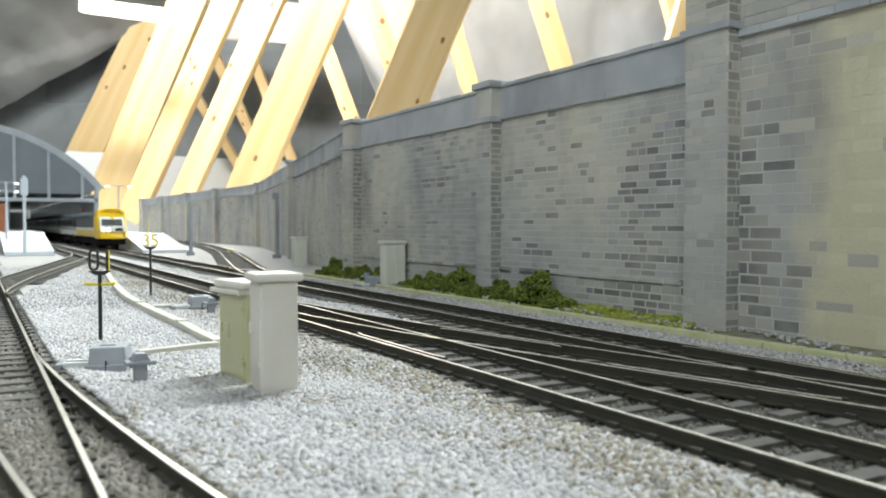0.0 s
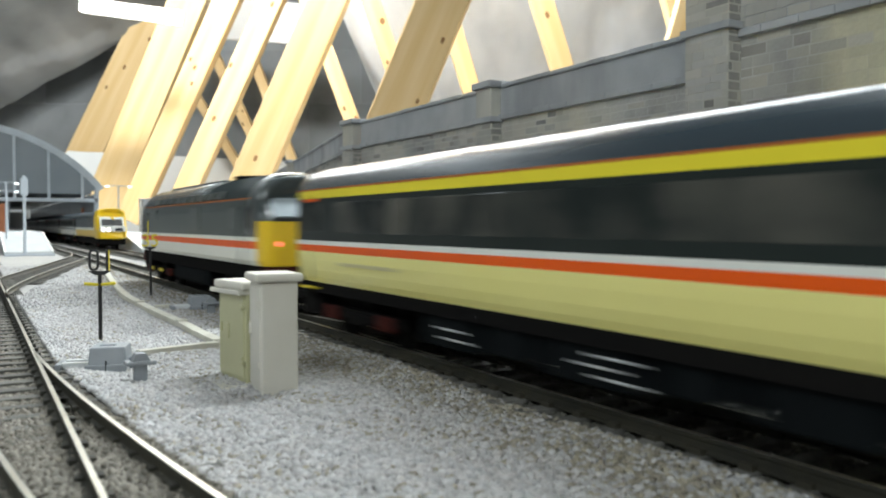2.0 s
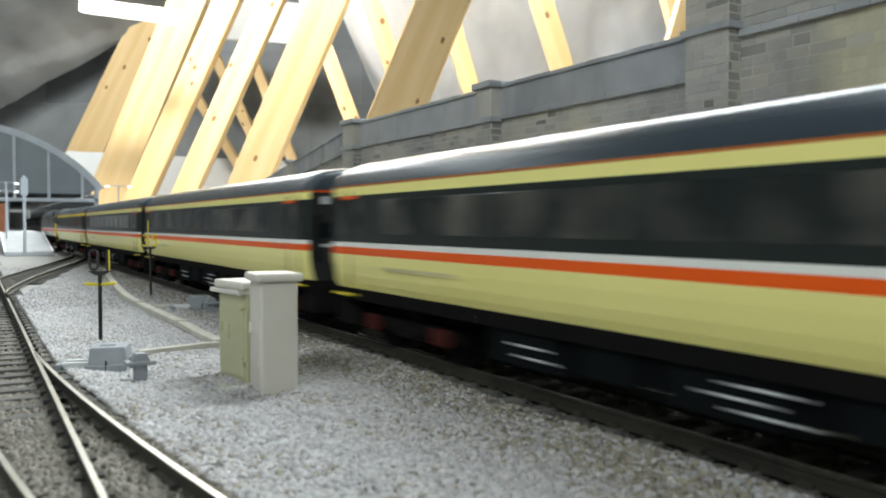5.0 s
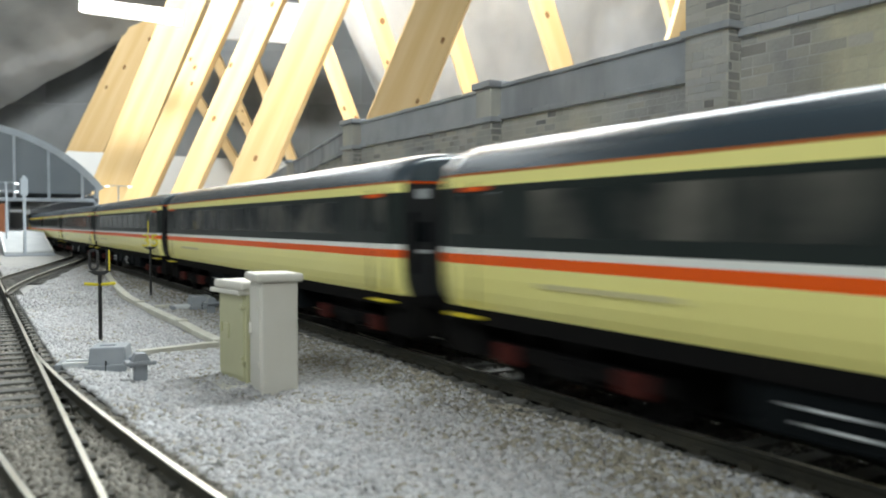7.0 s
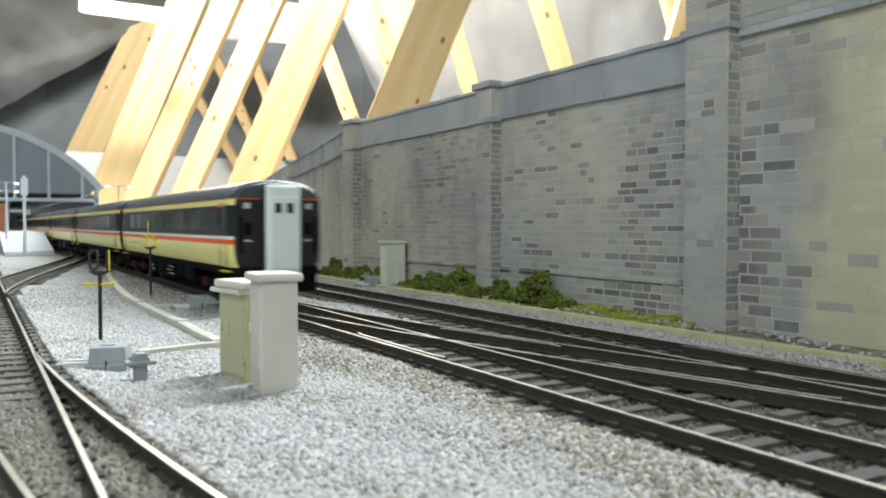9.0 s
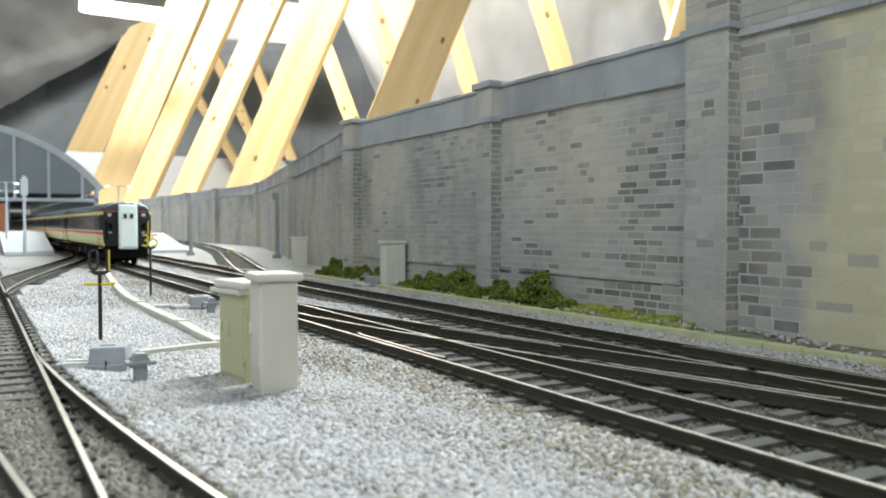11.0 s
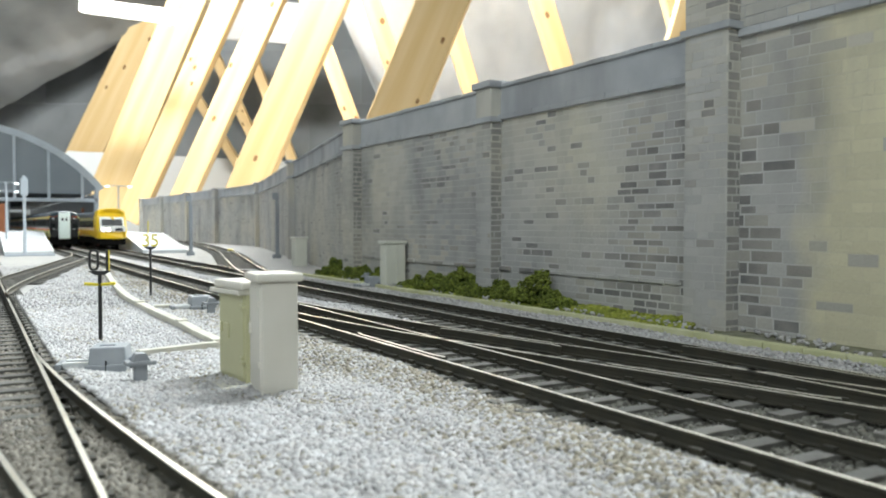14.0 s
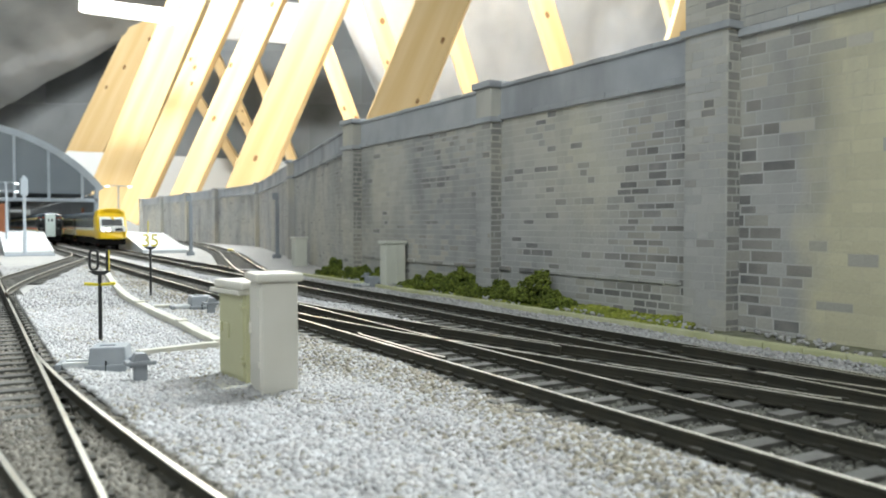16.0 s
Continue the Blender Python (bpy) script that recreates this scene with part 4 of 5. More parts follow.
def locomotive():
    c = tagged(new("diesel_locomotive"), "grey and white diesel locomotive with red stripe and yellow ends", "locomotive")
    h = 0.1150
    side = mirrored(LOCO_SIDE)
    part("body", loft(bmesh.new(), [(-h + 0.016, side), (h - 0.016, side)], LOCO_BANDS + [2] + LOCO_BANDS[::-1]), [M_LOCOWHITE, M_RED, M_LOCOGREY], c, "grey over white body with red stripe")
    top = arch(LOCO_ROOF)
    rb = loft(bmesh.new(), [(-h + 0.016, top), (h - 0.016, top)], [0] * 10)
    for f in rb.faces:
        f.smooth = len(f.verts) == 4
    part("roof", rb, M_LOCOROOF, c, "grey curved roof")
    for e in (-1, 1):
        # one shell: yellow front below the screens, raked and domed above
        bm = bmesh.new()
        half = LOCO_SIDE[:5] + [(0.0176, 0.0323)] + LOCO_SIDE[5:] + LOCO_ROOF[1:]
        skin = LOCO_BANDS[:4] + [2] * (len(half) - 5)
        skin = skin + skin[::-1]
        full = arch(half)
        rows = []
        for yb, lean, sq, drop in ((h - 0.016, 0.0, 1.0, 0.0), (h - 0.010, 0.0002, 0.995, 0.0008), (h - 0.0055, 0.0008, 0.98, 0.0021), (h - 0.0025, 0.004, 0.94, 0.0039), (h - 0.0006, 0.0075, 0.86, 0.0059), (h, 0.0095, 0.77, 0.0078)):
            row = []
            for x, z in full:
                k = max(0.0, (z - 0.0323) / 0.0179)
                row.append(bm.verts.new((x * sq, e * (yb - lean * k), z - drop * k)))
            rows.append(row)
        for a, b in zip(rows[:-1], rows[1:]):
            for i in range(len(a) - 1):
                f = bm.faces.new((a[i], b[i], b[i + 1], a[i + 1]))
                middle = f.calc_center_median()
                f.material_index = 3 if abs(middle.y) > h - 0.0042 and middle.z < 0.0323 else skin[i]
        front = rows[-1]
        bm.faces.new(front[:6] + front[-6:]).material_index = 3
        bm.faces.new(front[5:-5]).material_index = 2
        bmesh.ops.recalc_face_normals(bm, faces=bm.faces)
        for f in bm.faces:
            f.smooth = len(f.verts) == 4 and f.calc_center_median().z > 0.041
        cab = part("cab_front", bm, [M_LOCOWHITE, M_RED, M_LOCOROOF, M_YELLOW], c, "yellow warning cab front under a raked grey top")
        part("screen_sill", boxed(-0.0130, 0.0130, *sorted((e * (h - 0.001), e * (h + 0.0004))), 0.0322, 0.0334, bevel=0.0002), M_BLACK, cab, "black strip below the windscreens")
        for s in (-1, 1):
            p, q = Vector((s * 0.0063, e * (h + 0.0002 - 0.94 * 0.0014), 0.0337)), Vector((s * 0.0063, e * (h + 0.0002 - 0.94 * 0.0080), 0.0403))
            part("windscreen", beam_mesh(bmesh.new(), p, q, 0.0118, 0.0008, (1, 0, 0), 0.0002), M_SCREEN, c, "raked windscreen coloured pale for the light in it")
            part("marker_light", rod(bmesh.new(), (s * 0.0112, e * (h - 0.0005), 0.0245), (s * 0.0112, e * (h + 0.0004), 0.0245), 0.0008, 12), M_HEADLIGHT if e > 0 else M_TAIL, cab)
            part("buffer", rod(bmesh.new(), (s * 0.0115, e * (h - 0.002), 0.0128), (s * 0.0115, e * (h + 0.0035), 0.0128), 0.0022, 14), M_UNDER, c)
            xs = sorted((s * 0.0171, s * 0.01785))
            yy = sorted((e * (h - 0.018), e * (h - 0.0105)))
            part("cab_window", boxed(xs[0], xs[1], yy[0], yy[1], 0.0295, 0.0365, bevel=0.0003), M_GLASS, c, "dark side cab window")
        part("number_box", boxed(-0.005, 0.005, *sorted((e * (h - 0.001), e * (h + 0.0004))), 0.0262, 0.0300, bevel=0.0003), M_YELLOW, cab)
        part("buffer_beam", boxed(-0.0155, 0.0155, *sorted((e * (h - 0.006), e * (h - 0.0003))), 0.0105, 0.0166, bevel=0.0004), M_AXLE, c, "red buffer beam")
        part("skirt", boxed(-0.0150, 0.0150, *sorted((e * (h - 0.020), e * (h - 0.003))), 0.0060, 0.0112, bevel=0.0006), M_UNDER, c, "black lower skirt")
        for x in (-0.006, -0.0035, 0.0035, 0.006):
            part("brake_pipe", rod(bmesh.new(), (x, e * (h - 0.001), 0.0125), (x * 0.9, e * (h + 0.0022), 0.0065), 0.0006, 6), M_BLACK, c)
        part("coupling", boxed(-0.001, 0.001, *sorted((e * (h - 0.004), e * (h + 0.004))), 0.007, 0.0085), M_UNDER, c)
    # roof grilles, vents and side grilles
    for s in (-1, 1):
        for k in range(9):
            y0 = -0.066 + k * 0.0152
            for slat in range(4):
                f = 0.2 + 0.2 * slat
                xs, zs = s * (0.01725 - 0.0019 * f), 0.0409 + 0.0032 * f
                part("grille_slat", beam_mesh(bmesh.new(), (xs, y0 + 0.0004, zs), (xs, y0 + 0.0121, zs), 0.0004, 0.0006, (1, 0, 0)), M_LOCOPANEL, c)
            part("roof_grille", beam_mesh(bmesh.new(), (s * 0.01635, y0, 0.0425), (s * 0.01635, y0 + 0.0125, 0.0425), 0.0030, 0.0009, (s * 0.0016, 0, -0.0035)), M_LOCOGREY, c, "slatted roof grille")
        for y0, y1, z0, z1 in ((0.062, 0.085, 0.0335, 0.0385), (-0.03, -0.012, 0.0285, 0.0385), (-0.088, -0.075, 0.030, 0.0375)):
            xs = sorted((s * 0.0170, s * 0.01788))
            part("side_panel", boxed(xs[0], xs[1], y0, y1, z0, z1, bevel=0.0001), M_LOCOPANEL, c)
        part("cantrail_line", beam_mesh(bmesh.new(), (s * 0.01685, -h + 0.016, 0.0404), (s * 0.01685, h - 0.016, 0.0404), 0.0003, 0.0006, (1, 0, 0)), M_LINE, c, "thin orange line below the roof")
        for y0 in (-0.098, 0.088):
            xs = sorted((s * 0.0174, s * 0.01785))
            for yy in (y0, y0 + 0.0095):
                part("door_seam", boxed(xs[0], xs[1], yy - 0.00012, yy + 0.00012, 0.0165, 0.0375), M_UNDER, c)
        for y0 in (-0.096, -0.072, 0.068, 0.092):
            xs = sorted((s * 0.0145, s * 0.0153))
            part("spring_plate", boxed(xs[0], xs[1], y0 - 0.0025, y0 + 0.0025, 0.0062, 0.0078), M_YELLOWTRIM, c, "yellow axle mark")
    part("roof_fan", rod(bmesh.new(), (0, -0.055, 0.0495), (0, -0.055, 0.0508), 0.009, 24), M_BOXES, c)
    part("roof_panel", boxed(-0.0075, 0.0075, -0.03, 0.075, 0.0488, 0.0504, bevel=0.0004), M_ROOF, c)
    part("underframe", boxed(-0.0155, 0.0155, -h + 0.004, h - 0.004, 0.0115, 0.0170), M_UNDER, c)
    part("fuel_tank", boxed(-0.015, 0.015, -0.032, 0.034, 0.0045, 0.0125, bevel=0.0015), M_BOXES, c)
    for e in (-1, 1):
        b = bogie(c, e * 0.073, 0.050, 0.0072)
        for s in (-1, 1):
            wheel(b, s, e * 0.073, 0.0072)
    return c


loco = locomotive()
STOCK = "coaches of the moving train"
coaches = [coach("cream and dark grey coach with yellow first class stripe", M_FIRST, [M_CREAM, M_RED, M_WHITE, M_DARK], STOCK)]
second = coach("cream and dark grey coach with red stripe", M_CREAM, [M_CREAM, M_RED, M_WHITE, M_DARK], STOCK)
coaches += [second] + [copy_thing(second, Matrix()) for k in range(4)]
tagged(coaches[-1], "rearmost cream and dark grey coach with pale corridor end")


def power_car():
    """High speed power car with a wedge nose, standing on the second track; the nose is at -y."""
    c = tagged(new("power_car"), "standing yellow-nosed high speed power car with lit headlights", "power car")
    h = 0.117
    full = mirrored(SIDE)
    part("body", loft(bmesh.new(), [(-h + 0.03, full), (h, full)], [0, 0, 0, 0, 1, 1, 2, 2, 2, 2, 2, 2, 2, 1, 1, 0, 0, 0, 0]), [M_YELLOW, M_WHITE, M_ROOF], c, "blue-grey body over white waist and yellow skirt")
    rb = loft(bmesh.new(), [(-h + 0.03, arch(ROOF)), (h, arch(ROOF))], [0] * 10)
    part("roof", rb, M_ROOF, c)
    bm = bmesh.new()
    outline = arch([(0.0166, 0.0130), (0.0182, 0.0155), (0.0186, 0.0215), (0.0186, 0.027), (0.0178, 0.0395)] + [(x, z + 0.0032) for x, z in ROOF[1:]])
    rows = []
    for yb, lean, sq, drop in ((0.03, 0.0, 1.0, 0.0), (0.016, 0.0, 0.99, 0.0), (0.006, 0.008, 0.95, 0.001), (0.002, 0.0135, 0.88, 0.0025), (0.0, 0.017, 0.79, 0.0045)):
        row = []
        for x, z in outline:
            k = max(0.0, (z - 0.0255) / 0.0225)
            low = max(0.0, (0.014 - z) / 0.008)
            row.append(bm.verts.new((x * sq, -h + yb + lean * k + (0.003 * low if yb < 0.01 else 0), z - drop * k)))
        rows.append(row)
    for a, b in zip(rows[:-1], rows[1:]):
        for i in range(len(a) - 1):
            bm.faces.new((a[i], a[i + 1], b[i + 1], b[i]))
    bm.faces.new(rows[-1])
    bmesh.ops.recalc_face_normals(bm, faces=bm.faces)
    for f in bm.faces:
        f.smooth = len(f.verts) == 4
    part("nose", bm, M_YELLOW, c, "rounded yellow nose cone")
    part("valance", boxed(-0.0155, 0.0155, -h + 0.003, -h + 0.02, 0.0055, 0.0135, bevel=0.001), M_UNDER, c, "black lower valance")

    def on_nose(z, out):
        k = max(0.0, (z - 0.0255) / 0.0225)
        return -h + 0.0175 * k - out
    p, q = (0, on_nose(0.0292, 0.0002), 0.0292), (0, on_nose(0.0405, 0.0004), 0.0395)
    part("screen_surround", beam_mesh(bmesh.new(), (0, p[1] + 0.0002, p[2] - 0.0008), (0, q[1] + 0.0002, q[2] + 0.0006), 0.0285, 0.0012, (1, 0, 0), 0.0004), M_WHITE, c, "white windscreen surround")
    part("windscreen", beam_mesh(bmesh.new(), p, q, 0.0245, 0.0012, (1, 0, 0), 0.0004), M_NOSEGLASS, c, "wide raked windscreen")
    panel = part("light_panel", boxed(-0.0152, 0.0152, -h - 0.0006, -h + 0.001, 0.0218, 0.0290, bevel=0.0004), M_WHITE, c, "white headlight panel")
    for x in (-0.0112, -0.0048):
        part("headlight", rod(bmesh.new(), (x, -h - 0.0010, 0.0245), (x, -h, 0.0245), 0.0024, 14), M_HEADLIGHT, panel, "lit round headlight")
    part("marker_grille", boxed(0.0030, 0.0118, -h - 0.0009, -h, 0.0226, 0.0262, bevel=0.0003), M_BLACK, panel, "black lamp recess")
    part("cover", rod(bmesh.new(), (0, -h - 0.0003, 0.0405 - 0.002), (0, -h + 0.008, 0.0405), 0.0016, 10), M_YELLOW, c)
    part("underframe", boxed(-0.0155, 0.0155, -h + 0.012, h - 0.002, 0.0060, 0.0149), M_UNDER, c)
    for e in (-1, 1):
        bogie(c, e * 0.075, 0.034, 0.0065)
    return c


standing = power_car()
standing.matrix_world = pose(FAR, 1.09 + 0.117, RAIL)
for k in range(5):
    standing_coach = coach("standing blue-grey and white passenger coach", M_ROOF, [M_WHITE, M_ROOF, M_WHITE, M_DARK], "coaches of the standing train", top_line=M_ROOF) if k == 0 else copy_thing(standing_coach, Matrix())
    standing_coach.matrix_world = pose(FAR, 1.09 + 0.236 + 0.136 + 0.273 * k, RAIL)

# ---------------------------------------------------------------- station
def platform(name, label, x0, x1, y_ramp, y_top, y_end, z):
    p = tagged(new(name), label, "railway platform", kind="structure")
    bm = bmesh.new()
    prof = [(y_ramp, -0.001), (y_ramp, 0.0035), (y_top, z), (y_end, z), (y_end, -0.001)]
    a = [bm.verts.new((x0, yy, zz)) for yy, zz in prof]
    b = [bm.verts.new((x1, yy, zz)) for yy, zz in prof]
    for i in range(5):
        bm.faces.new((a[i], a[(i + 1) % 5], b[(i + 1) % 5], b[i]))
    bm.faces.new(a[::-1])
    bm.faces.new(b)
    bmesh.ops.recalc_face_normals(bm, faces=bm.faces)
    part("deck", bm, M_PLATFORM, p, "pale concrete deck with sloping end")
    for xe in (x0 + 0.001, x1 - 0.001):
        part("edge", beam_mesh(bmesh.new(), (xe, y_ramp, 0.0040), (xe, y_top, z + 0.0005), 0.002, 0.001, (1, 0, 0)), M_BOARD, p, "white ramp edge")
        part("edge", boxed(xe - 0.001, xe + 0.001, y_top, y_end, z, z + 0.0007), M_BOARD, p, "white platform edge")
    return p


platform("platform_left", "pale concrete station platform with ramped end", 0.030, 0.080, 1.02, 1.17, 3.4, 0.024)
platform("platform_right", "white ramped island platform beside the standing train", 0.176, 0.229, 1.02, 1.17, 2.3, 0.022)


def station_lamp(x, y, base, h, heads, spread):
    s = tagged(new("platform_lamp"), "grey platform lamp post with lit white heads", "lamp post", "platform lamps")
    s.matrix_world = pose(x, y, base)
    part("post", rod(bmesh.new(), (0, 0, -0.0005), (0, 0, h), 0.0013, 8, 0.0009), M_STATION, s)
    part("crossarm", boxed(-spread, spread, -0.0005, 0.0005, h - 0.001, h, bevel=0.0002), M_STATION, s)
    for k in range(heads):
        xx = -spread + 2 * spread * k / max(1, heads - 1)
        part("lamp_head", boxed(xx - 0.0024, xx + 0.0024, -0.0016, 0.0016, h - 0.0026, h - 0.001, bevel=0.0005), M_GLOW, s, "lit white lamp head")
    return s


station_lamp(0.036, 1.12, 0.018, 0.068, 2, 0.012)
station_lamp(0.045, 1.35, 0.024, 0.060, 2, 0.012)
station_lamp(0.205, 1.40, 0.022, 0.075, 2, 0.017)
station_lamp(0.062, 1.75, 0.024, 0.060, 2, 0.012)
station_lamp(0.20, 1.75, 0.022, 0.070, 2, 0.014)

signal = tagged(new("signal_post"), "thick grey signal post on a flat base", "signal post")
signal.matrix_world = pose(0.0497, 1.0, 0)
part("post", boxed(-0.0016, 0.0016, -0.0016, 0.0016, 0, 0.088, bevel=0.0004), M_STATION, signal)
part("base", boxed(-0.02, 0.03, -0.004, 0.004, -0.0005, 0.0025, bevel=0.0005), M_STATION, signal)
part("head", boxed(-0.0038, 0.0038, -0.002, 0.004, 0.066, 0.085, bevel=0.0008), M_STATION, signal)
mast = tagged(new("wall_mast"), "slim dark grey mast beside the stone wall", "mast")
mast.matrix_world = pose(0.2704, 0.808, 0)
part("post", boxed(-0.0014, 0.0014, -0.0014, 0.0014, -0.0005, 0.064, bevel=0.0003), M_GREYPLASTIC, mast)
part("foot", boxed(-0.004, 0.004, -0.003, 0.003, -0.0005, 0.004, bevel=0.0004), M_GREYPLASTIC, mast)
part("bracket", boxed(-0.0045, 0.0022, -0.001, 0.001, 0.060, 0.067, bevel=0.0003), M_GREYPLASTIC, mast)
part("ladder", boxed(0.0016, 0.0026, -0.0008, 0.0008, 0.004, 0.056), M_GREYPLASTIC, mast)
mast2 = copy_thing(mast, pose(0.2112, 0.930, 0))
tagged(mast2, "thick grey mast by the platform ramp")
pillar = tagged(mesh_object("platform_pillar", boxed(0.030, 0.038, 1.21, 1.22, 0.0235, 0.062, bevel=0.0005), M_BRICK), "orange-brown pillar on the platform", "pillar")
pillar2 = tagged(mesh_object("platform_pillar", boxed(0.186, 0.200, 1.72, 1.74, 0.0215, 0.066, bevel=0.0005), M_BRICK), "orange-brown pillar on the platform", "pillar")

# arched end screen of the station roof
screen = tagged(new("station_screen"), "pale arched steel end screen of the station roof", "station screen")
SY, CX, CZ, R = 1.55, -0.02, -0.075, 0.277
bm = bmesh.new()
steps = [math.radians(38 + 104 * i / 36) for i in range(37)]
for a0, a1 in zip(steps[:-1], steps[1:]):
    beam_mesh(bm, (CX + R * math.cos(a0), SY, CZ + R * math.sin(a0)), (CX + R * math.cos(a1), SY, CZ + R * math.sin(a1)), 0.006, 0.011, (0, 1, 0))
part("arch_rib", bm, M_STATION, screen)
part("tie_beam", boxed(CX - 0.215, CX + 0.215, SY - 0.003, SY + 0.003, 0.0735, 0.0795, bevel=0.0005), M_STATION, screen)
for xx in (-0.19, -0.14, -0.09, -0.04, 0.012, 0.063, 0.115, 0.168):
    zt = CZ + math.sqrt(R * R - (xx - CX) ** 2)
    part("mullion", boxed(xx - 0.0022, xx + 0.0022, SY - 0.002, SY + 0.002, 0.0795, zt), M_STATION, screen)
bm = bmesh.new()
ring = [(CX + (R - 0.004) * math.cos(a), CZ + (R - 0.004) * math.sin(a)) for a in steps]
front = [bm.verts.new((x, SY + 0.003, z)) for x, z in ring]
back = [bm.verts.new((x, SY + 0.004, z)) for x, z in ring]
bm.faces.new(front)
bm.faces.new(back[::-1])
for i in range(len(front) - 1):
    bm.faces.new((front[i], front[i + 1], back[i + 1], back[i]))
part("glazing", bm, M_PLATE_GLASS, screen, "smoky grey glazing")
for xx in (CX - 0.21, 0.191):
    part("column", boxed(xx - 0.003, xx + 0.003, SY - 0.003, SY + 0.003, -0.0005, 0.096, bevel=0.0005), M_STATION, screen)
# dark train shed roof beyond the screen
tagged(mesh_object("shed_roof", boxed(-0.25, 0.185, SY + 0.02, 3.4, 0.088, 0.094), M_PLATE_GLASS), "dark glazed train shed roof", "shed roof", kind="structure")
tagged(mesh_object("shed_side", boxed(0.1885, 0.1905, SY + 0.02, 3.4, 0.0215, 0.088), M_PLATE_GLASS), "dark glazed side of the train shed", "shed wall", kind="structure")
tagged(mesh_object("shed_end", boxed(-0.45, 0.36, 3.42, 3.45, -0.001, 0.12), M_BLOCK), "dark end wall of the train shed", "end wall", kind="structure")


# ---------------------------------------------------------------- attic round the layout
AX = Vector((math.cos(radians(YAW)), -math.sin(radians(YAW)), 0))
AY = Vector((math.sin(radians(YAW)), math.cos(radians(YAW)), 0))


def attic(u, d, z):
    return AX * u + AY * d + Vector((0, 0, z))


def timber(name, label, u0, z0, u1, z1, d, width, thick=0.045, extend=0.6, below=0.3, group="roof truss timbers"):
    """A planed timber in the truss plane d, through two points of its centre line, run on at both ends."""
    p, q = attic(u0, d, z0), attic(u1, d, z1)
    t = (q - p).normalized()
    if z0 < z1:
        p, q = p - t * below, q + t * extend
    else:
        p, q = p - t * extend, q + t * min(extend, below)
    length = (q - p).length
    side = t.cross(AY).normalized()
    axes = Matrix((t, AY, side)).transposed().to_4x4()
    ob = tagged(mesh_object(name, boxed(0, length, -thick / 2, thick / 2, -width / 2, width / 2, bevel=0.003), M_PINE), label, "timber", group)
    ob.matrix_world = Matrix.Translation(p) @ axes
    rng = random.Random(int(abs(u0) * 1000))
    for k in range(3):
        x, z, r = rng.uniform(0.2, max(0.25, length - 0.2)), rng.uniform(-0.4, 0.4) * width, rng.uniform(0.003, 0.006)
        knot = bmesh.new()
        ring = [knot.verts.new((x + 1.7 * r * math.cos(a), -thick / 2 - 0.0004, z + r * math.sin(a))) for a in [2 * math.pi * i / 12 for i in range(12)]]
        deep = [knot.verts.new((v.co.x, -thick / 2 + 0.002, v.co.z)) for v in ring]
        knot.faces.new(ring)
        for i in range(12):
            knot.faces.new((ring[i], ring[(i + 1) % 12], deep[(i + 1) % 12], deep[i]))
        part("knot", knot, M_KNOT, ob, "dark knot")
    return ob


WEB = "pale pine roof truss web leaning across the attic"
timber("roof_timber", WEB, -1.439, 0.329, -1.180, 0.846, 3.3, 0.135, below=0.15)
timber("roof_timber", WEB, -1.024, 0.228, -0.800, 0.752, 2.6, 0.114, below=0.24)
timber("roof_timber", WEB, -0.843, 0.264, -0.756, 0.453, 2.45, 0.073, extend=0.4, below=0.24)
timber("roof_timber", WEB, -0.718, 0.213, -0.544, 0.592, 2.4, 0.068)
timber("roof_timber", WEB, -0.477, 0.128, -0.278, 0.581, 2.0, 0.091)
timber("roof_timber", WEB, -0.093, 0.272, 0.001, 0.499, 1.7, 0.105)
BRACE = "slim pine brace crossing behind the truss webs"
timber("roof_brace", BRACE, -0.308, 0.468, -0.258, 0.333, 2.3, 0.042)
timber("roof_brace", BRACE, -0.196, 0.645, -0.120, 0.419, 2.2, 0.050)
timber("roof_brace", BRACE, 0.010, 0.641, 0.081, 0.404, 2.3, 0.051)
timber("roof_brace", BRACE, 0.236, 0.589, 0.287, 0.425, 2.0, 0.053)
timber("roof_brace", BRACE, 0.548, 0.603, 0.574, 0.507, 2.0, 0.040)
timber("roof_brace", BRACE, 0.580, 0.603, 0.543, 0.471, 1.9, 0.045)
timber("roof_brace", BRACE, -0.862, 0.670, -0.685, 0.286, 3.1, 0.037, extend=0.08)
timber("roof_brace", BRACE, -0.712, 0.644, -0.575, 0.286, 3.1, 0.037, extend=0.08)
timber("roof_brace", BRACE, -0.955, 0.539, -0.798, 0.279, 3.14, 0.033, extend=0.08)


def panel(name, corners, thick, material, label, category):
    """A flat sheet on four attic corners (u, d, z), thickened away from the viewer."""
    bm = bmesh.new()
    a = [bm.verts.new(attic(*c)) for c in corners]
    b = [bm.verts.new(attic(c[0], c[1] + thick, c[2])) for c in corners]
    bm.faces.new(a)
    bm.faces.new(b[::-1])
    for i in range(4):
        bm.faces.new((a[i], b[i], b[(i + 1) % 4], a[(i + 1) % 4]))
    bmesh.ops.recalc_face_normals(bm, faces=bm.faces)
    return tagged(mesh_object(name, bm, material), label, category, kind="structure")


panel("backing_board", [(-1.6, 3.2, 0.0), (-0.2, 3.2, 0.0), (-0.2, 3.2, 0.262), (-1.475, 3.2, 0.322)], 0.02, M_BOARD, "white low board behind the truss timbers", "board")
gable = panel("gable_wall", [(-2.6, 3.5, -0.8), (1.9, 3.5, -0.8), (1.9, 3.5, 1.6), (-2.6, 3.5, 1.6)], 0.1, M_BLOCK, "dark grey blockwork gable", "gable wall")

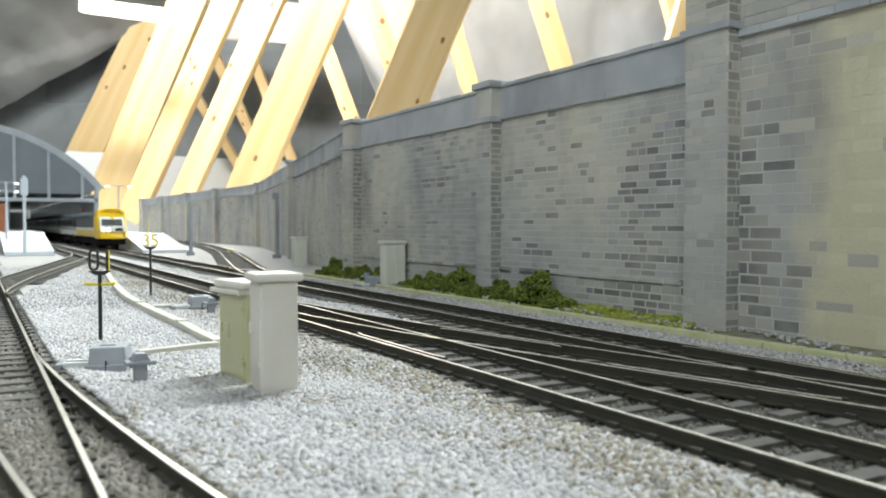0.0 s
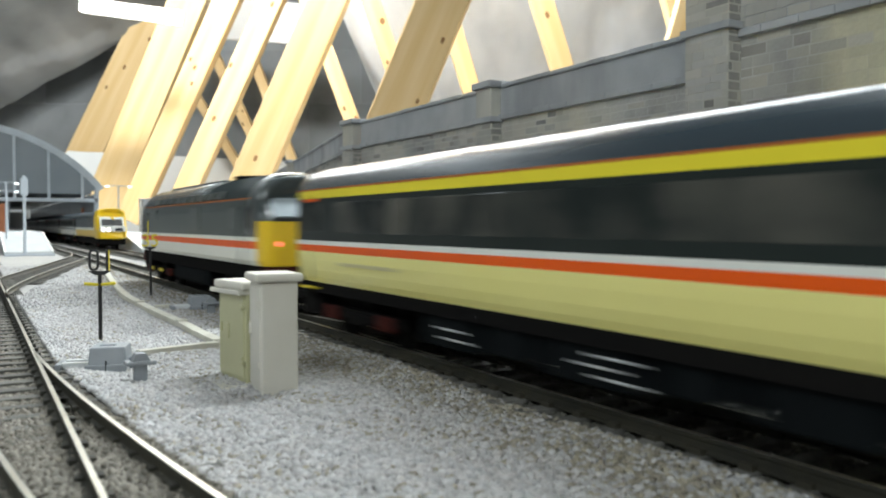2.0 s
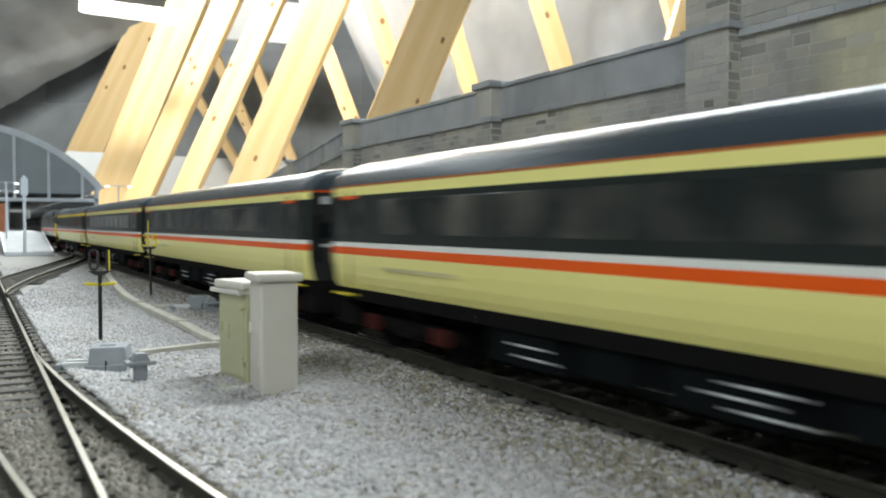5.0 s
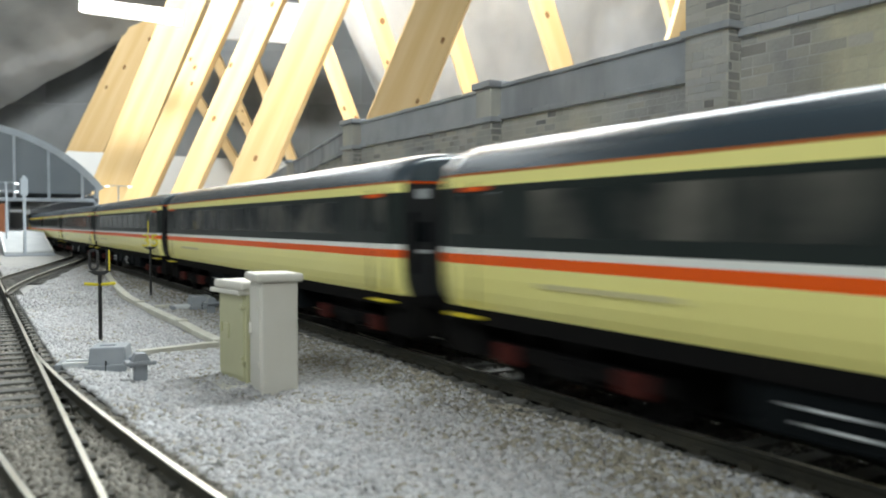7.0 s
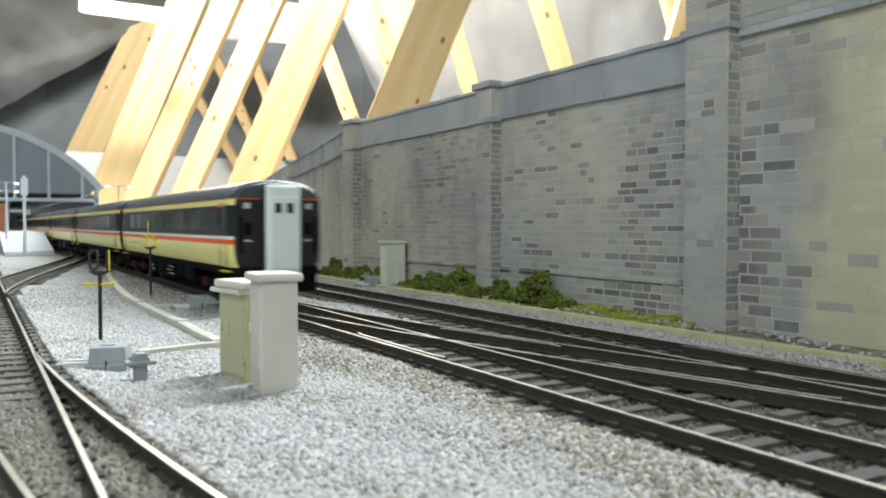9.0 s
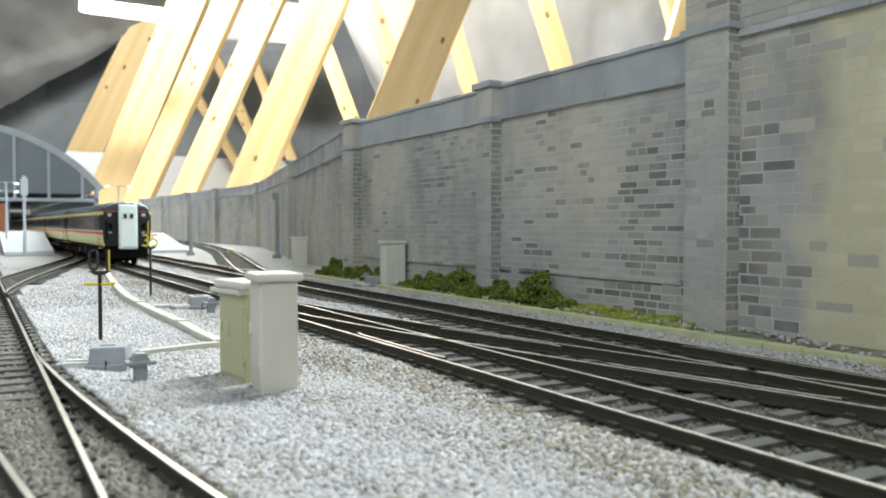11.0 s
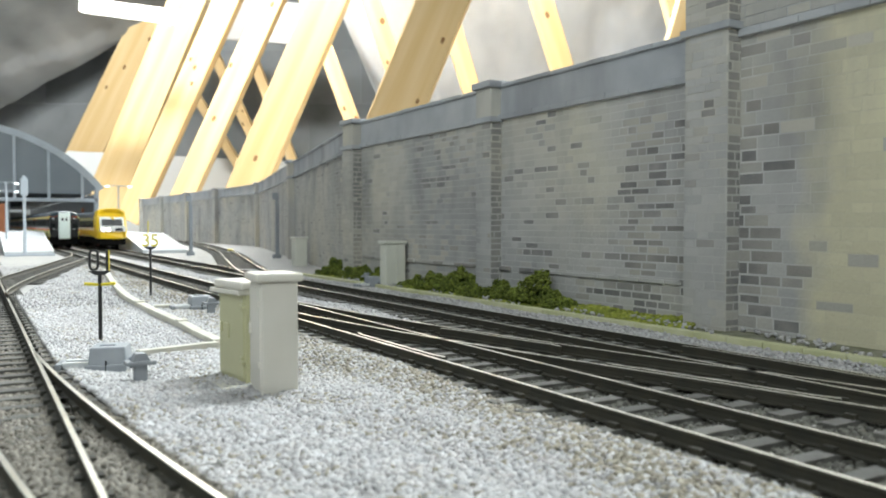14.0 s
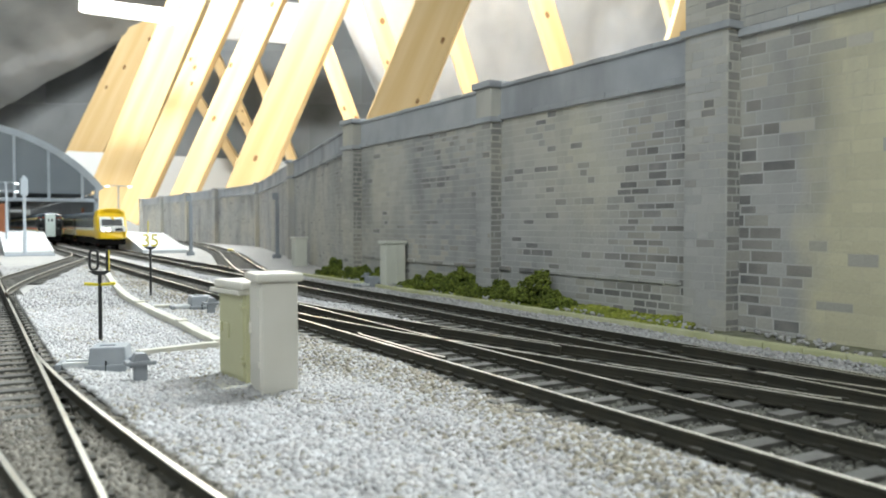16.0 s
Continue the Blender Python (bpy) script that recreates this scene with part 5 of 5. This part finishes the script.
for r in range(11):
    for k in range(11):
        u0, z0 = -2.6 + 0.45 * k - (0.225 if r % 2 else 0), -0.8 + 0.225 * r
        if u0 > 0.2 or z0 < -0.2:
            continue
        bm = bmesh.new()
        vs = [bm.verts.new(attic(u0 + du, d, z0 + dz)) for d in (3.5, 3.497) for du, dz in ((0.002, 0.002), (0.448, 0.002), (0.448, 0.223), (0.002, 0.223))]
        bm.faces.new(vs[4:])
        for i in range(4):
            bm.faces.new((vs[i], vs[(i + 1) % 4], vs[4 + (i + 1) % 4], vs[4 + i]))
        bmesh.ops.recalc_face_normals(bm, faces=bm.faces)
        part("block", bm, M_BLOCK, gable)

# wrinkled silver membrane on the roof slope beyond the wall
bm = bmesh.new()
N, K = 160, 60
grid = []
for i in range(N + 1):
    row = []
    for k in range(K + 1):
        u, z = -0.36 + 2.1 * i / N, 0.1 + 1.2 * k / K
        edge = -0.33 + (0.72 - z) * 0.42
        u = max(u, edge)
        fold = (0.03 * math.sin(u * 55 + z * 30) + 0.015 * math.sin(u * 95 + z * 61)) * math.exp(-max(0.0, u - edge) * 7) + 0.02 * noise.noise(Vector((u * 4, z * 4, 0))) + 0.010 * abs(noise.noise(Vector((u * 9 + z * 3, z * 5, 2.0)))) + 0.004 * noise.noise(Vector((u * 30, z * 22, 7.0)))
        row.append(bm.verts.new(attic(u, 2.75 - 0.55 * (z - 0.4) + fold, z)))
    grid.append(row)
for i in range(N):
    for k in range(K):
        f = bm.faces.new((grid[i][k], grid[i + 1][k], grid[i + 1][k + 1], grid[i][k + 1]))
        f.smooth = True
tagged(mesh_object("roof_membrane", bm, M_MEMBRANE), "wrinkled silver-grey membrane lining the roof slope", "roof membrane", kind="structure")

# crumpled felt on the opposite slope, lapped in strips
bm = bmesh.new()
corner = [Vector(c) for c in ((-2.6, 3.3, 0.05), (-0.9, 3.3, 1.02), (-0.9, 1.5, 1.48), (-2.6, 1.5, 0.6))]
N, K = 130, 60
grid = []
for i in range(N + 1):
    row = []
    for k in range(K + 1):
        a, b = i / N, k / K
        p = corner[0].lerp(corner[1], a).lerp(corner[3].lerp(corner[2], a), b)
        lap = 0.018 * ((a * 1.2 + b * 3.4) % 1.0)
        sag = 0.016 * noise.noise(Vector((a * 9, b * 2.5, 0.4))) + 0.008 * noise.noise(Vector((a * 26, b * 7, 1.4))) + 0.02 * noise.noise(Vector((a * 4, b * 4, 5.0)))
        row.append(bm.verts.new(attic(p.x, p.y, p.z - lap + sag)))
    grid.append(row)
for i in range(N):
    for k in range(K):
        bm.faces.new((grid[i][k], grid[i + 1][k], grid[i + 1][k + 1], grid[i][k + 1])).smooth = True
tagged(mesh_object("roof_slope_left", bm, M_FELT), "crumpled grey membrane-lined roof slope", "roof slope", kind="structure")
panel("ceiling", [(-2.6, -2.0, 1.5), (2.4, -2.0, 1.5), (2.4, 3.5, 1.5), (-2.6, 3.5, 1.5)], 0.02, M_MEMBRANE, "pale attic ceiling", "ceiling")
panel("wall_behind", [(-2.6, -2.0, -0.8), (2.4, -2.0, -0.8), (2.4, -2.0, 1.6), (-2.6, -2.0, 1.6)], 0.05, M_BOARD, "white attic end wall", "wall")
tagged(mesh_object("floor", boxed(-4, 4, -4, 5, -0.85, -0.8), M_FLOOR), "chipboard attic floor", "floor", kind="structure")

# light fitting and pale collar board in the roof
fitting = tagged(new("light_fitting"), "glowing white fluorescent batten in the roof", "light fitting")
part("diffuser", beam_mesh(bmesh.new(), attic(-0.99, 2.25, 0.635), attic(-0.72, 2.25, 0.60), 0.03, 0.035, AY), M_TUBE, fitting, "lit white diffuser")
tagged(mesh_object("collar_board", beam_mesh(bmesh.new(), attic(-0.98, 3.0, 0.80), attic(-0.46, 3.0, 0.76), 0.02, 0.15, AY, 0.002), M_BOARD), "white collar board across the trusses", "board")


# ---------------------------------------------------------------- stone courses
STONE_MESH = {}


def stone_mesh(w, h, tint):
    """One stone: sooty or shaded ones stand back from their pale mortar, the others butt closely."""
    if (w, h, tint) not in STONE_MESH:
        g = (0.00004, 0.00026, 0.00016)[tint]
        e = 0.00010
        bm = bmesh.new()
        lo = [bm.verts.new(v) for v in ((g, -0.0004, g), (w - g, -0.0004, g), (w - g, -0.0004, h - g), (g, -0.0004, h - g))]
        hi = [bm.verts.new(v) for v in ((g + e, 0.00006, g + e), (w - g - e, 0.00006, g + e), (w - g - e, 0.00006, h - g - e), (g + e, 0.00006, h - g - e))]
        bm.faces.new(hi[::-1])
        for i in range(4):
            bm.faces.new((lo[i], hi[i], hi[(i + 1) % 4], lo[(i + 1) % 4]))
        bmesh.ops.recalc_face_normals(bm, faces=bm.faces)
        me = bpy.data.meshes.new("stone")
        bm.to_mesh(me)
        bm.free()
        me.materials.append((M_STONE, M_STONE_DARK, M_STONE_MID)[tint])
        STONE_MESH[(w, h, tint)] = me
    return STONE_MESH[(w, h, tint)]


def lay_stones(wall, x0, x1, z1, single, seed, frame_of=Matrix(), soot_shade=lambda x, z: 0.03, heights=(0.0024, 0.0027, 0.0030), z0=0.0, widths=(0.0045, 0.006, 0.0075, 0.009)):
    """Broken courses of stones on the wall's face; those with single(x) true are objects, the rest one joined mesh."""
    rng = random.Random(seed)
    verts, faces, tints = [], [], []
    z = z0
    while z < z1 - 0.001:
        h = rng.choice(heights)
        if z + h > z1 - 0.001:
            h = round(z1 - z, 5)
        x = x0 - rng.choice((0.0, 0.002, 0.004))
        while x < x1 - 0.001:
            w = rng.choice(widths)
            xa = max(x, x0)
            w2 = min(x + w, x1) - xa
            dark_share = soot_shade(xa + w / 2, z)
            tint = 1 if rng.random() < dark_share else 2 if rng.random() < 0.02 + 1.3 * dark_share else 0
            if single(xa) and abs(w2 - w) < 1e-6:
                ob = new("stone", stone_mesh(w, h, tint))
                ob.parent = wall
                ob.matrix_basis = frame_of @ Matrix.Translation((xa, rng.uniform(-0.00004, 0.00003), z))
            elif w2 > 0.0006:
                g, e, n, d = (0.00004, 0.00024, 0.00015)[tint], 0.00010, len(verts), rng.uniform(0.00004, 0.00009)
                verts += [(xa + g, -0.0004, z + g), (xa + w2 - g, -0.0004, z + g), (xa + w2 - g, -0.0004, z + h - g), (xa + g, -0.0004, z + h - g)]
                verts += [(xa + g + e, d, z + g + e), (xa + w2 - g - e, d, z + g + e), (xa + w2 - g - e, d, z + h - g - e), (xa + g + e, d, z + h - g - e)]
                tints += [tint] * 5
                faces += [(n + 7, n + 6, n + 5, n + 4)] + [(n + (i + 1) % 4, n + 4 + (i + 1) % 4, n + 4 + i, n + i) for i in range(4)]
            x += w
        z += h
    if verts:
        me = bpy.data.meshes.new("stonework")
        me.from_pydata([frame_of @ Vector(v) for v in verts], [], faces)
        for m in (M_STONE_JOINED, M_STONE_DARK, M_STONE_MID):
            me.materials.append(m)
        me.polygons.foreach_set("material_index", tints)
        ob = new("stonework", me)
        ob.parent = wall
        tagged(ob, kind="stuff")


def bump_at(x, centre, spread):
    return math.exp(-((x - centre) / spread) ** 2)


TALL = (0.0028, 0.0033, 0.0038)
LONG = (0.006, 0.0075, 0.009, 0.0115)
# beside the near pier: sooty stones, plus the corner's shade put into their colour
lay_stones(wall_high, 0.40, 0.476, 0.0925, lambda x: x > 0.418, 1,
           soot_shade=lambda x, z: 0.005 + 0.50 * bump_at(x, 0.468, 0.009) + 0.12 * bump_at(x, 0.450, 0.010) * (z > 0.06) + 0.06 * bump_at(z, 0.016, 0.004),
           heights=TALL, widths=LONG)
lay_stones(wall_high, 0.40, 0.476, 0.1113, lambda x: False, 2, Matrix.Translation((0, 0.0007, 0)), soot_shade=lambda x, z: 0.10, heights=(0.0030, 0.0036), z0=0.0952, widths=LONG)
lay_stones(wall_main, 0.0, len_main, 0.0815, lambda x: 0.014 < x < 0.078, 3,
           soot_shade=lambda x, z: 0.03 + 0.55 * bump_at(x, 0.040, 0.008) * (z < 0.072) + 0.12 * bump_at(x, 0.028, 0.02) + (0.36 if 0.0195 < z < 0.024 and x < 0.12 else 0.0) + 0.35 * (z < 0.013) * bump_at(x, 0.035, 0.03) + 0.10 * bump_at(x, 0.20, 0.015) + 0.22 * bump_at(x, 0.098, 0.010) * (z > 0.03) + 0.16 * bump_at(x, 0.175, 0.02) * (z > 0.05))
plinth_rng = random.Random(8)
for p0, p1 in ((0.0125, 0.129), (0.1425, 0.28)):
    # rough ledge of the wall's foot, broken away in places
    x = p0
    while x < p1:
        w = min(plinth_rng.uniform(0.007, 0.013), p1 - x)
        if w > 0.002 and plinth_rng.random() < 0.9:
            d = plinth_rng.uniform(-0.0005, 0.0003)
            part("plinth_stone", boxed(x + 0.0001, x + w - 0.0001, -0.001, 0.0013 + d, 0.0141, 0.0158 + d * 0.6, bevel=0.0003), plinth_rng.choice((M_PIER, M_STONE, M_STONE_DARK)), wall_main)
        x += w
for k, p in enumerate(face_piers):
    along = p["along"]
    near_one = k == 0
    # track face, then the end that looks towards the viewer, its shade put into dark stones
    lay_stones(p, 0.0, along, 0.0945 if near_one else 0.0805, lambda x: near_one, 10 + k, Matrix.Translation((0.00605, along, 0)) @ Matrix.Rotation(-math.pi / 2, 4, "Z"))
    lay_stones(p, 0.0, 0.006, 0.0945 if near_one else 0.0805, lambda x: False, 20 + k, Matrix.Translation((0.006, along + 0.00005, 0)) @ Matrix.Rotation(math.pi, 4, "Z") @ Matrix.Scale(-1, 4, (0, 1, 0)), soot_shade=lambda x, z: 0.88)
near_pier = face_piers[0]
lay_stones(near_pier, 0.0, 0.0173, 0.1120, lambda x: False, 31, Matrix.Translation((0.00605, 0.0173, 0)) @ Matrix.Rotation(-math.pi / 2, 4, "Z"), soot_shade=lambda x, z: 0.15, z0=0.0973)
# upper pier end: dark stones again stand for its shaded side
lay_stones(near_pier, 0.0, 0.006, 0.1120, lambda x: False, 32, Matrix.Translation((0.006, 0.01735, 0)) @ Matrix.Rotation(math.pi, 4, "Z") @ Matrix.Scale(-1, 4, (0, 1, 0)), soot_shade=lambda x, z: 0.88, z0=0.0973)
lay_stones(wall_bend, 0.0, len_bend, 0.0815, lambda x: False, 4)
lay_stones(wall_back, 0.0, len_back, 0.0815, lambda x: False, 5)

# ---------------------------------------------------------------- movement
TRAVEL = [(0, -0.100), (0.6, 0.090), (1.0, 0.210), (1.5, 0.353), (2.0, 0.501), (2.5, 0.645), (3.0, 0.784), (3.5, 0.915), (4.2, 1.096), (5.25, 1.357),
          (6.3, 1.610), (7.0, 1.779), (7.5, 1.8845), (8.0, 1.991), (8.5, 2.0895), (9.2, 2.230), (10.25, 2.42), (11.3, 2.597), (12.0, 2.724), (12.5, 2.809),
          (13.0, 2.889), (13.5, 2.963), (14.0, 3.034), (14.5, 3.098), (15.0, 3.156), (15.5, 3.207), (16.0, 3.250)]


def motions():
    for thing, back in [(loco, 0.1168)] + [(c, 0.258 + 0.1365 + 0.273 * k) for k, c in enumerate(coaches)]:
        walk(thing, [(t, pose(NEAR, s - back, RAIL)) for t, s in TRAVEL])


motions()
